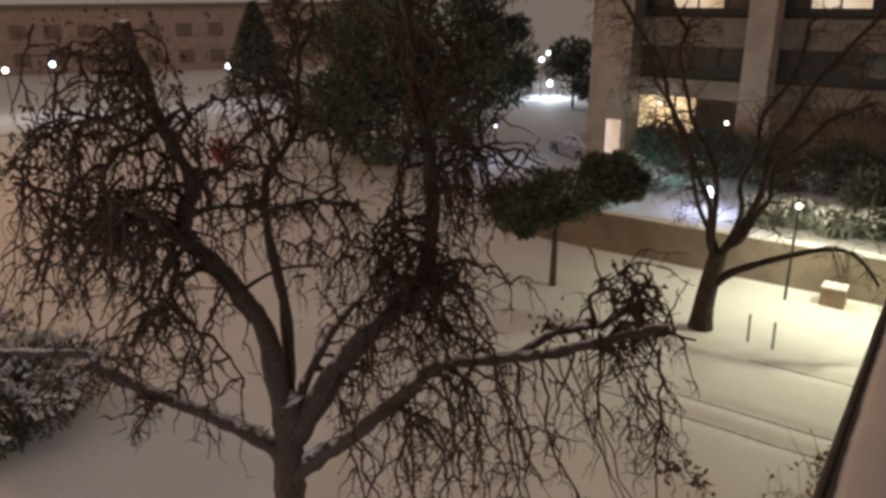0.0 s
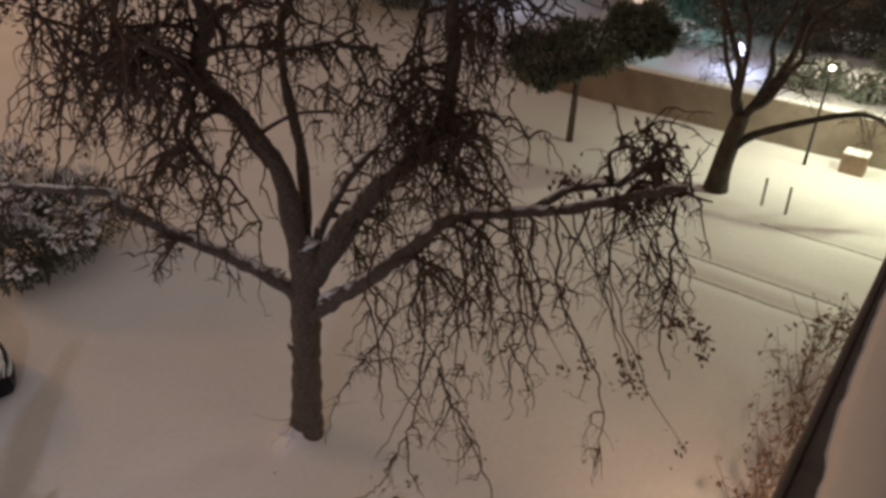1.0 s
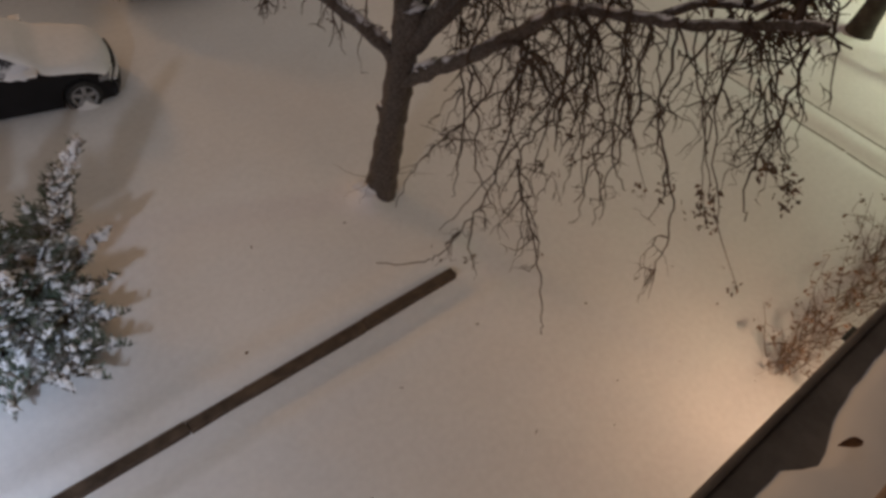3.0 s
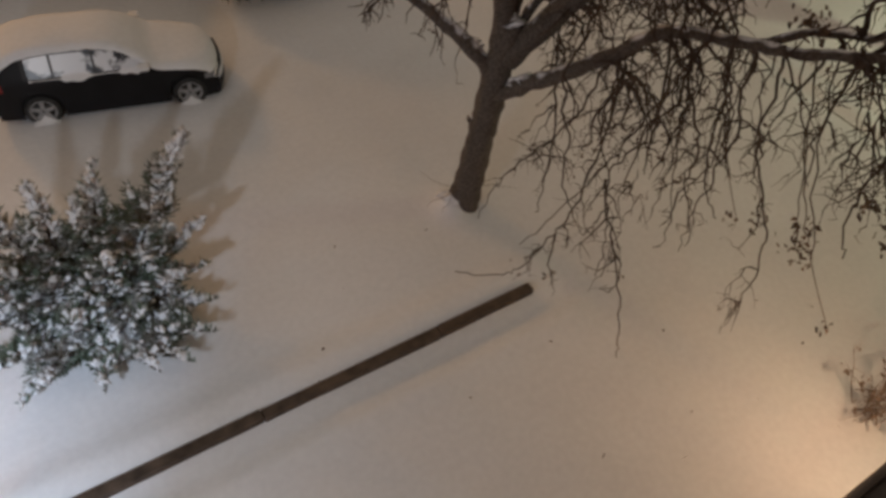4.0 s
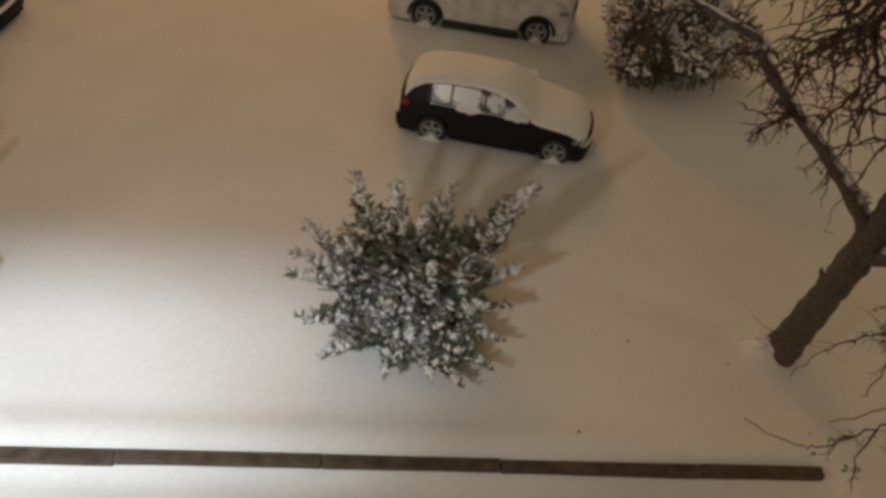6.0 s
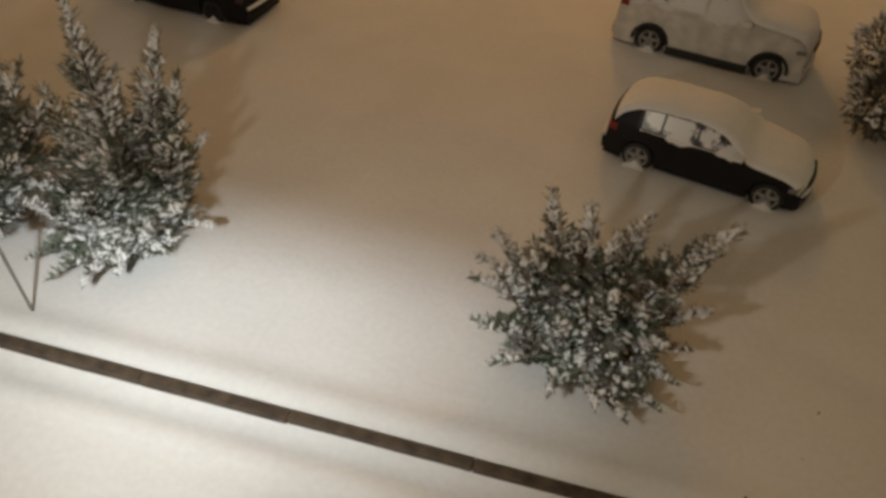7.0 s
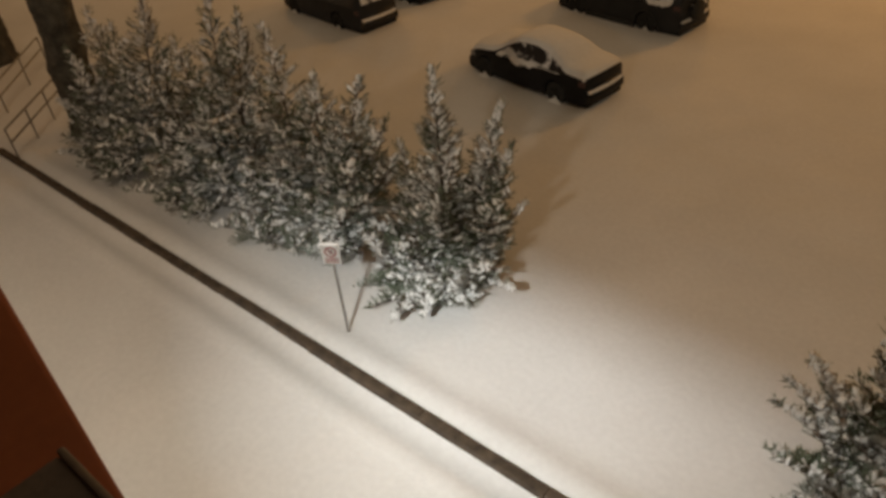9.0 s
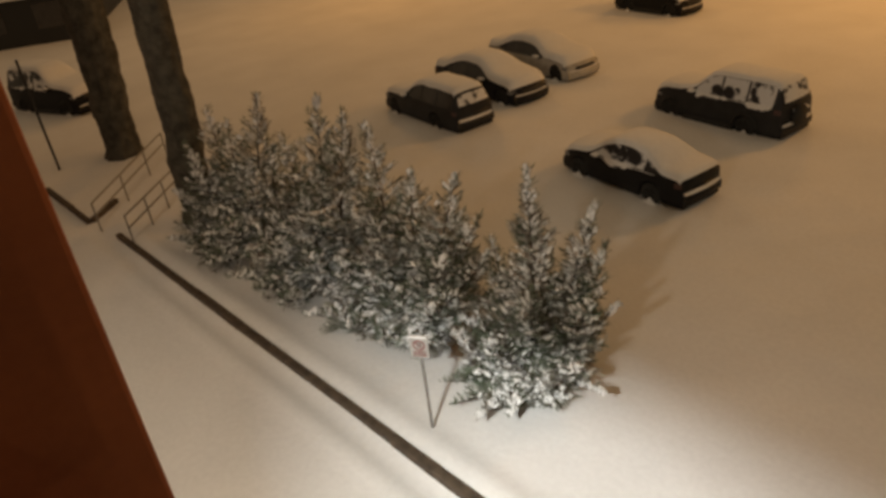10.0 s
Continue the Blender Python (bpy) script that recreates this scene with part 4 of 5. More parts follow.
def wheel_for(car, x, y, r, side, rim):
    hub = part("wheel", lathe([(0.001, -0.05), (r * 0.66, -0.05), (r * 0.66, 0.05), (0.001, 0.05)], 20), BLACK_TRIM, car)
    hub.location = (x, y, r)
    w = 0.1
    part("tyre", lathe([(r * 0.66, -w), (r * 0.93, -w), (r, -w * 0.7), (r, w * 0.7), (r * 0.93, w), (r * 0.66, w)], 28), TYRE, hub, "", True)
    V, F = lathe([(r * 0.6, side * w * 0.75), (r * 0.68, side * w * 1.02), (r * 0.73, side * w * 1.02), (r * 0.73, side * w * 0.6)], 28)
    for k in range(5):
        a = 2 * math.pi * k / 5 + 0.3
        c, s = math.cos(a), math.sin(a)
        i = len(V)
        for rr, ww in ((0.02, 0.045), (r * 0.64, 0.034)):
            for sg in (-1, 1):
                for yy in (0.6, 0.95):
                    V.append((rr * c - sg * ww * s, side * w * yy, rr * s + sg * ww * c))
        F += [(i, i + 1, i + 3, i + 2), (i + 4, i + 6, i + 7, i + 5), (i, i + 4, i + 5, i + 1), (i + 2, i + 3, i + 7, i + 6), (i + 1, i + 5, i + 7, i + 3), (i, i + 2, i + 6, i + 4)]
    part("rim", (V, F), rim, hub, "five-spoke alloy rim" if rim is ALLOY else "dark snow-caked rim")
    # a pad of snow packed against the foot of the tyre
    pad = [[((i / 6 - 0.5) * 1.5 * r, side * (w * 0.4 + 0.16 * j / 3), -r + 0.07 + (0.16 - 0.05 * j) * (1 - (i / 3 - 1) ** 2) * (1.0 - 0.25 * math.sin(i * 2.3 + x * 7))) for j in range(4)] for i in range(7)]
    part("packed_snow", sheet(pad), SNOW, hub, "", True)


def parked_car(place, turn, style, paint, label, length=4.5, width=1.8, wb=2.7, seed=1, snow=0.07, front_over=0.84, rim_r=0.33, rim=None, glass=None, nose=0.2, spare=False, tall=1.0):
    st = STYLES[style]
    k = st["h"] * tall / 1.44
    car = thing("car", place, label, "car", "parked cars", turn)
    half, hw, belt, roof = length / 2, width / 2, st["belt"] * tall, st["h"] * tall
    xf = half - front_over
    xr = xf - wb
    arch = rim_r + 0.055
    steep = style in ("suv", "estate")

    def top(x):
        return lerp_table(st["top"], x / half) * tall

    def wide(x):
        return hw * (1 - 0.1 * abs(x / half) ** 4)

    def cab(x):
        return min(1.0, max(0.0, (top(x) - belt - 0.08) / (roof - belt - 0.08)))

    def roof_half(x):
        return wide(x) * (0.92 - 0.2 * cab(x))

    def bent(x, y, z):
        """Bows the nose and the tail in plan."""
        e = max(0.0, (abs(x) / half - 0.62) / 0.38)
        amount = nose if x > 0 else 0.11
        return (x - math.copysign(amount * e * (abs(y) / hw) ** 2.2, x), y, z)

    def low(x):
        z = 0.15
        for w in (xf, xr):
            if abs(x - w) < arch:
                z = max(z, rim_r + math.sqrt(arch * arch - (x - w) ** 2))
        return z

    xs = sorted(set([round(-half + length * i / 64, 4) for i in range(65)] + [round(w + arch * math.sin(a * math.pi / 16), 4) for w in (xf, xr) for a in range(-8, 9)] + [round(w + s * (arch + 0.004), 4) for w in (xf, xr) for s in (-1, 1)] + [round(half * e, 4) for e in (-0.995, -0.985, -0.97, 0.97, 0.985, 0.995)]))

    def section(x):
        t, w, r, lo = top(x), wide(x), roof_half(x), low(x)
        b = min(belt, t - 0.05)
        return [(w * 0.93, lo), (w * 0.985, max(lo + 0.02, 0.3 * k)), (w, max(lo + 0.03, 0.46 * k)), (w * 0.985, max(lo + 0.04, b * 0.72)), (w * 0.995, max(lo + 0.05, b * 0.82)), (w * 0.965, max(lo + 0.06, b)), (r, max(t - 0.075, lo + 0.07)), (r * 0.93, t - 0.03), (r * 0.6, t - 0.002), (0.0, t + 0.012)]

    V, F = [], []
    for x in xs:
        sec = section(x)
        V += [bent(x, y, z) for y, z in sec] + [bent(x, -y, z) for y, z in sec[-2::-1]]
    n = 19
    for i in range(len(xs) - 1):
        for j in range(n - 1):
            a = i * n + j
            F.append((a, a + 1, a + n + 1, a + n))
    F.append(tuple(range(n)))
    F.append(tuple(reversed(range((len(xs) - 1) * n, len(xs) * n))))
    part("body", (V, F), paint, car, "", True)
    part("underbody", box(-half * 0.88, half * 0.86, -hw * 0.8, hw * 0.8, 0.2, 0.5), BLACK_TRIM, car)

    def side_y(x, z):
        b, t = min(belt, top(x) - 0.05), top(x) - 0.075
        u = min(1, max(0, (z - b) / max(0.05, t - b)))
        return wide(x) * 0.965 + (roof_half(x) - wide(x) * 0.965) * u

    def flank(a, b, lo, drop, off, sg, m=12):
        """A strip on the glass house between two places along the car."""
        rows = []
        for i in range(m + 1):
            x = half * (a + (b - a) * i / m)
            z0 = lo(x)
            z1 = max(z0 + 0.012, top(x) - drop)
            row = [bent(x, sg * (side_y(x, z) + off), z) for z in (z0, (z0 + z1) / 2, z1)]
            rows.append(row if sg < 0 else row[::-1])
        V, F = sheet(rows)
        return V, [f[::-1] for f in F]

    spans = st["spans"]
    for sg in (-1, 1):
        part("window_surround", flank(spans[0][0] - 0.045, spans[-1][1] + 0.035, lambda x: belt - 0.005, 0.068, 0.004, sg, 26), paint if paint is WHITE_CAR else BLACK_TRIM, car, "window surround")
        for a, b in spans:
            part("side_window", flank(a, b, lambda x: belt + 0.025, 0.098, 0.009, sg), glass or CAR_GLASS, car, "dark side window" if glass is DARK_GLASS else "side window half hidden by stuck snow")
        if glass is not DARK_GLASS:
            # lobes of snow that slid from the glass over the waistline
            rows = []
            for i in range(49):
                x = half * (spans[0][0] + (spans[-1][1] - spans[0][0]) * i / 48)
                hang = max(0.0, noise.noise((x * 1.9 + seed * 3.1, sg * 2.0, 1.5)) + 0.35 * noise.noise((x * 7 + seed, sg, 4.5))) * 0.19
                rows.append([bent(x, sg * (side_y(x, belt + 0.05) + 0.012 * min(1, hang * 30)), belt + 0.05 * min(1, hang * 20)), bent(x, sg * (wide(x) * 0.97 + 0.03 * min(1, hang * 30)), belt - 0.005 - 0.2 * hang), bent(x, sg * (wide(x) * 0.99 + 0.008), belt - 0.012 - hang)])
            part("stuck_snow", sheet(rows), SNOW, car, "snow stuck below the side windows", True)
    for x in (xf, xr):
        for sg in (-1, 1):
            wheel_for(car, x, sg * (hw - 0.12), rim_r, sg, rim or ALLOY)
    # lights wrap round the corners
    zt = belt - 0.13
    for sg in (-1, 1):
        for name, mat, u0, u1, zc, hgt in (("tail_light", DULL_RED if rim is TYRE else TAIL_RED, -0.985, -0.895, zt, 0.16), ("headlight", HEADLIGHT, 0.87, 0.975, 0.63 * k, 0.12)):
            rows = []
            for i in range(7):
                x = half * (u0 + (u1 - u0) * i / 6)
                y = wide(x) * 0.995 + 0.014
                rows.append([bent(x, sg * yy, zz) for yy, zz in ((y - 0.22, zc - hgt / 2), (y, zc - hgt * 0.45), (y, zc + hgt * 0.4), (y - 0.03, zc + hgt / 2), (y - 0.22, zc + hgt / 2))])
            V, F = sheet(rows)
            F += [tuple(range(5)), tuple(reversed(range(30, 35)))]
            part(name, (V, F), mat, car)
        mirror = box(half * 0.26, half * 0.34, min(sg * (hw - 0.02), sg * (hw + 0.15)), max(sg * (hw - 0.02), sg * (hw + 0.15)), belt - 0.05, belt + 0.08, 0.03)
        mirror = part("wing_mirror", mirror, paint, car)
        part("mirror_snow", box(half * 0.25, half * 0.35, min(sg * (hw - 0.04), sg * (hw + 0.17)), max(sg * (hw - 0.04), sg * (hw + 0.17)), belt + 0.04, belt + 0.12, 0.03), SNOW, mirror)
        for fx in (-0.02, -0.36):
            x = half * fx
            y = sg * (wide(x) + 0.002)
            part("door_handle", box(x - 0.1, x + 0.1, min(y, y + sg * 0.025), max(y, y + sg * 0.025), belt - 0.14, belt - 0.105, 0.008), paint, car)

    def bumper(x0, x1, z0, z1, span, lift=0.0):
        """A bar bowed like the end of the car."""
        rows = []
        for i in range(15):
            y = hw * span * (i / 7 - 1)
            rows.append([bent(x, y, z) for x, z in ((x0, z0), (x1, z0), (x1 + math.copysign(0.02, x1), (z0 + z1) / 2), (x1, z1), (x0, z1 + lift), (x0, z0))])
        V, F = sheet(rows)
        return V, F + [tuple(range(6)), tuple(reversed(range(84, 90)))]

    part("rear_bumper", bumper(-half * 0.95, -half - 0.05, 0.3, 0.55, 0.9), paint, car, "", True)
    part("front_bumper", bumper(half * 0.95, half + 0.05, 0.22, 0.5, 0.9), paint, car, "", True)
    part("grille", bumper(half * 0.97, half + 0.006, 0.56 * k, 0.68 * k, 0.5), BLACK_TRIM, car, "black grille")
    part("bumper_snow", bumper(-half * 0.96, -half - 0.045, 0.552, 0.6 + 0.25 * snow, 0.82, 0.06), SNOW, car, "", True)
    part("bumper_snow", bumper(half * 0.96, half + 0.04, 0.502, 0.54, 0.8, 0.03), SNOW, car, "", True)
    if steep:
        rows = [[bent(-half * (0.975 - 0.075 * j / 4), hw * 0.74 * (i / 5 - 1), 0) for j in range(5)] for i in range(11)]
        rows = [[(x - 0.02, y * (1 - 0.03 * j), top(-half * (0.975 - 0.075 * j / 4)) + 0.0) for j, (x, y, _) in enumerate(row)] for row in rows]
        part("rear_window", sheet(rows), CAR_GLASS, car, "rear window with stuck snow", True)
    if spare:
        hoop = lathe([(0.001, -0.09), (0.3, -0.09), (0.34, -0.05), (0.34, 0.06), (0.001, 0.06)], 24)
        part("spare_wheel", ([(-half - 0.1 + y, x + 0.15, z + 0.86) for x, y, z in hoop[0]], hoop[1]), TYRE, car, "spare wheel on the tail", True)
        part("tail_snow", bumper(-half * 0.97, -half - 0.14, 0.98, 1.02, 0.35, 0.05), SNOW, car, "", True)
    if style == "suv":
        for sg in (-1, 1):
            y0, y1 = sorted((sg * hw * 0.9, sg * (hw + 0.012)))
            part("sill_trim", box(xr + arch + 0.03, xf - arch - 0.03, y0, y1, 0.13, 0.34, 0.02), BLACK_TRIM, car, "black lower cladding")
            for w in (xf, xr):
                ring = [(w + (arch + 0.03) * math.cos(q * math.pi / 14), sg * (wide(w) + 0.006), rim_r + (arch + 0.03) * math.sin(q * math.pi / 14)) for q in range(15)]
                part("arch_trim", tube_shape(ring, [0.045] * 15, 6), BLACK_TRIM, car, "black wheel arch trim")
    # snow over bonnet, screens, roof and boot
    ss = (-1.02, -1.0, -0.97, -0.9, -0.75, -0.5, -0.2, 0.2, 0.5, 0.75, 0.9, 0.97, 1.0, 1.02)
    u0, u1 = st["cover"]
    rows = []
    sx = [x for x in xs if half * u0 <= x <= half * u1]
    for x in sx:
        r, t = roof_half(x), top(x)
        end = min(1.0, min(x - half * u0, half * u1 - x) / 0.14) ** 0.5 if x not in (sx[0], sx[-1]) else 0.0
        row = []
        for s in ss:
            a = abs(s)
            base = t + (0.012 - 0.014 * (a / 0.6) ** 2 if a < 0.6 else -0.002 - 0.028 * (a - 0.6) / 0.33 if a < 0.93 else -0.03 - 0.045 * (a - 0.93) / 0.07)
            th = (snow * (1 - 0.7 * min(1.0, a) ** 12) + 0.012) * end + 0.022 * end * noise.noise((x * 2.2 + seed, s * 1.6, seed)) + 0.008 * noise.noise((x * 7 + seed, s * 5, seed))
            drop = -0.02 - 0.03 * max(0.0, noise.noise((x * 5, seed, s))) if a > 1.01 else 0
            row.append(bent(x, r * s * (1.07 - 0.07 * cab(x)), base + max(th, 0.004) + drop))
        rows.append(row)
    V, F = sheet(rows)
    part("snow_cover", (V, [f[::-1] for f in F]), SNOW, car, "thick snow lying on the car", True)
    return car


BLACK_CAR = car_paint("black_car_paint", (0.012, 0.012, 0.014))
WHITE_CAR = car_paint("white_car_paint", (0.74, 0.72, 0.69))
SILVER_CAR = car_paint("silver_car_paint", (0.5, 0.48, 0.45))
NAVY_CAR = car_paint("dark_blue_car_paint", (0.014, 0.015, 0.02))
GREY_CAR = car_paint("dark_grey_car_paint", (0.03, 0.03, 0.032))
parked_car((2.14, 13.72, -0.06), -12.3, "liftback", BLACK_CAR, "black hatchback with snow on roof and bonnet", 4.26, 1.74, 2.7, 1, 0.035, 0.72)
parked_car((2.2, 19.02, -0.1), -10.4, "suv", WHITE_CAR, "white sport utility vehicle under thick snow", 5.0, 1.95, 3.0, 2, 0.09, 0.95, 0.37, None, PLASTERED_GLASS, 0.2, False, 1.25)
parked_car((-11.85, 17.1, -0.08), 172.5, "sedan", BLACK_CAR, "black sedan with snow over its roof", 4.75, 1.8, 2.8, 3, 0.05, 0.84, 0.33, TYRE, PATCHY_GLASS, 0.2, False, 1.06)
parked_car((-12.2, 23.05, -0.16), 173.5, "suv", GREY_CAR, "dark grey off-roader with a spare wheel on its tail", 5.1, 1.9, 2.9, 4, 0.05, 0.9, 0.36, TYRE, None, 0.18, True, 1.07)
parked_car((-21.6, 17.95, -0.1), 173.2, "estate", GREY_CAR, "dark boxy estate car with snowy roof", 5.1, 1.85, 2.85, 5, 0.12, 0.84, 0.33, TYRE, DARK_GLASS, 0.2, False, 1.03)
parked_car((-21.95, 21.3, -0.1), -7.0, "sedan", NAVY_CAR, "dark car buried in snow between two others", 5.5, 2.0, 3.1, 6, 0.25, 0.84, 0.35, TYRE, DARK_GLASS)
parked_car((-22.0, 24.7, -0.1), -7.0, "sedan", SILVER_CAR, "silver car buried in snow at the end of a row", 5.5, 2.0, 3.1, 7, 0.25, 0.84, 0.35, TYRE, DARK_GLASS)
parked_car((-23.1, 35.6, -0.08), -8.0, "suv", BLACK_CAR, "black vehicle in the far row of the car park", 4.7, 1.9, 2.8, 8, 0.07, 0.84, 0.33, TYRE, DARK_GLASS)
parked_car((-39.5, 9.2, -0.08), 20.0, "suv", BLACK_CAR, "dark vehicle with a snowy roof by the road", 5.1, 2.0, 3.0, 9, 0.1, 0.9, 0.36, TYRE, PATCHY_GLASS, 0.2, False, 1.22)
parked_car((41.9, 19.3, -0.08), 60.0, "sedan", SILVER_CAR, "silver car buried in snow in the distant lot", 4.5, 1.8, 2.7, 10, 0.12)


# ---- parking sign ----


def parking_sign():
    sign = thing("parking_sign", (-8.76, 5.99, 0), "white no parking sign on a steel post", "sign", "", 32)
    part("post", rod((0, 0.03, -0.1), (0, 0.03, 2.12), 0.028, 8), CHROME, sign, "galvanised post")
    plate_mat = varied("sign_white", (0.3, 0.29, 0.28), (0.42, 0.41, 0.4), 8.0, 0.4)
    red = varied("sign_red", (0.12, 0.014, 0.012), (0.2, 0.024, 0.02), 8.0, 0.4)
    plate = part("plate", box(-0.17, 0.17, -0.008, -0.002, 1.7, 2.12), plate_mat, sign, "white plate")
    V, F = [], []
    for k in range(32):
        a = 2 * math.pi * k / 32
        for r in (0.085, 0.112):
            for y in (-0.012, -0.008):
                V.append((r * math.cos(a), y, 1.97 + r * math.sin(a)))
    for k in range(32):
        a, b = k * 4, (k + 1) % 32 * 4
        F += [(a, a + 2, b + 2, b), (a + 2, a + 3, b + 3, b + 2), (a + 1, a, b, b + 1)]
    part("ring", (V, F), red, plate, "red prohibition ring")
    c, s, w = math.cos(radians(45)), math.sin(radians(45)), 0.011
    V = [(c * u * 0.09 - s * v * w, y, 1.97 - (s * u * 0.09 + c * v * w)) for u in (-1, 1) for v in (-1, 1) for y in (-0.0135, -0.0122)]
    part("slash", (V, [(0, 2, 6, 4), (1, 5, 7, 3), (0, 4, 5, 1), (2, 3, 7, 6), (0, 1, 3, 2), (4, 6, 7, 5)]), red, plate)
    text = bpy.data.curves.new("letter", "FONT")
    text.body, text.size, text.align_x = "P", 0.17, "CENTER"
    tmp = new("letter_source", text)
    me = bpy.data.meshes.new_from_object(tmp)
    bpy.data.objects.remove(tmp)
    me.materials.append(BLACK_TRIM)
    letter = new("letter", me)
    letter.parent, letter.matrix_local = plate, pose(0, -0.0105, 1.91, 90, 0, 0)
    for z in (1.83, 1.79, 1.75):
        part("text_bar", box(-0.12, 0.12, -0.012, -0.008, z - 0.012, z + 0.006), red, plate)
    part("snow_cap", box(-0.17, 0.17, -0.02, 0.05, 2.12, 2.15, 0.012), SNOW, sign)


parking_sign()


# ---- steps, rails and trunks at the far end ----


def handrail(a, b, label):
    rail = thing("handrail", (*a, 0), label, "handrail", "handrails by the steps")
    d = Vector((b[0] - a[0], b[1] - a[1], 0))
    for h in (0.95, 0.55):
        part("rail", rod(Vector((0, 0, h)), d + Vector((0, 0, h)), 0.03), CHROME, rail)
    for t in (0.0, 0.36, 0.7, 1.0):
        part("post", rod(d * t + Vector((0, 0, -0.1)), d * t + Vector((0, 0, 0.95)), 0.028), CHROME, rail)


handrail((-23.4, 5.12), (-27.76, 9.33), "grey steel handrail beside the snowy steps")
handrail((-21.5, 5.42), (-23.8, 8.05), "grey steel handrail nearer the conifers")


def big_trunk(place, top, r0, r1, seed, label):
    random.seed(seed)
    tree = thing("tree", place, label, "tree", "big trunks by the steps")
    line = smooth_line([(0, 0, -0.2), Vector(top) * 0.3, Vector(top) * 0.7, top], 40)
    V, F = [], []
    tube_into(V, F, line, [r0 + (r1 - r0) * i / (len(line) - 1) + 0.12 * math.exp(-max(0, p.z) / 0.3) for i, p in enumerate(line)], 60)
    out = []
    for v in V:
        # furrows that run up the bark
        q = Vector((v.x * 5 + seed, v.y * 5, v.z * 1.4))
        k = 0.07 * noise.noise(q) + 0.05 * noise.noise(q * 2.3) + 0.08 * noise.noise(v * 1.1)
        d = Vector((v.x - top[0] * v.z / top[2], v.y - top[1] * v.z / top[2], 0))
        out.append(v + d.normalized() * k)
    part("trunk", (out, F), OLD_BARK, tree, "thick furrowed trunk", True)
    W, G, LV, LF = [], [], [], []
    for k in range(6):
        a = k * 1.1
        out = Vector((math.cos(a), math.sin(a), 0.7))
        ln = smooth_line([Vector(top) * 0.95, Vector(top) + out * 1.4, Vector(top) + out * 3.2 + Vector((0, 0, 1))], 5)
        part("limb", tube_shape(ln, limb_radii(len(ln), 0.22, 0.05), 7), BARK, tree)
        twigs_on(W, G, LV, LF, ln, 6, 1.6, 0.05, out, 0.0)
    part("twig_mass", (W, G), TWIG, tree, "", False, "stuff")


big_trunk((-29.75, 8.4, 0), (0.3, 0.6, 12.0), 0.62, 0.8, 51, "massive bare trunk rising beside the steps")
big_trunk((-21.5, 7.65, 0), (0.3, 0.5, 12.0), 0.51, 0.53, 52, "massive dark trunk behind the conifers")

pole = thing("slim_pole", (-30.5, 6.1, 0), "slim dark pole standing in the snow", "pole")
part("shaft", rod((0, 0, -0.1), (0, 0, 4.3), 0.05, 8), BLACK_TRIM, pole)
part("cap", rod((0, 0, 4.3), (0, 0, 4.35), 0.06, 8), SNOW, pole)

# ---- courtyard at the far right ----


def courtyard():
    structure("wall_retaining", box(26.25, 26.6, -0.1, 15.5, -0.2, 1.5, 0.02), DARK_CONCRETE, "plain retaining wall below a snowy terrace")
    V, F = [], []
    xs, ys = np.linspace(26.6, 70, 60), np.linspace(-20, 15.5, 50)
    for y in ys:
        for x in xs:
            V.append((x, y, 1.52 + 0.05 * noise.noise((x * 0.5, y * 0.5, 7))))
    for j in range(49):
        for i in range(59):
            a = j * 60 + i
            F.append((a, a + 1, a + 61, a + 60))
    structure("terrace", (V, F), SNOW, "snow-covered terrace above the wall", True)
    structure("wall_terrace", box(26.6, 70, 15.2, 15.5, -0.2, 1.5), DARK_CONCRETE, "side of the terrace")
    coping = thing("coping_snow", (26.42, 7.7, 1.5), "snow ridge along the top of the wall", "snow")
    part("snow_ridge", box(-0.2, 0.2, -7.8, 7.8, 0, 0.14, 0.06), SNOW, coping)


courtyard()


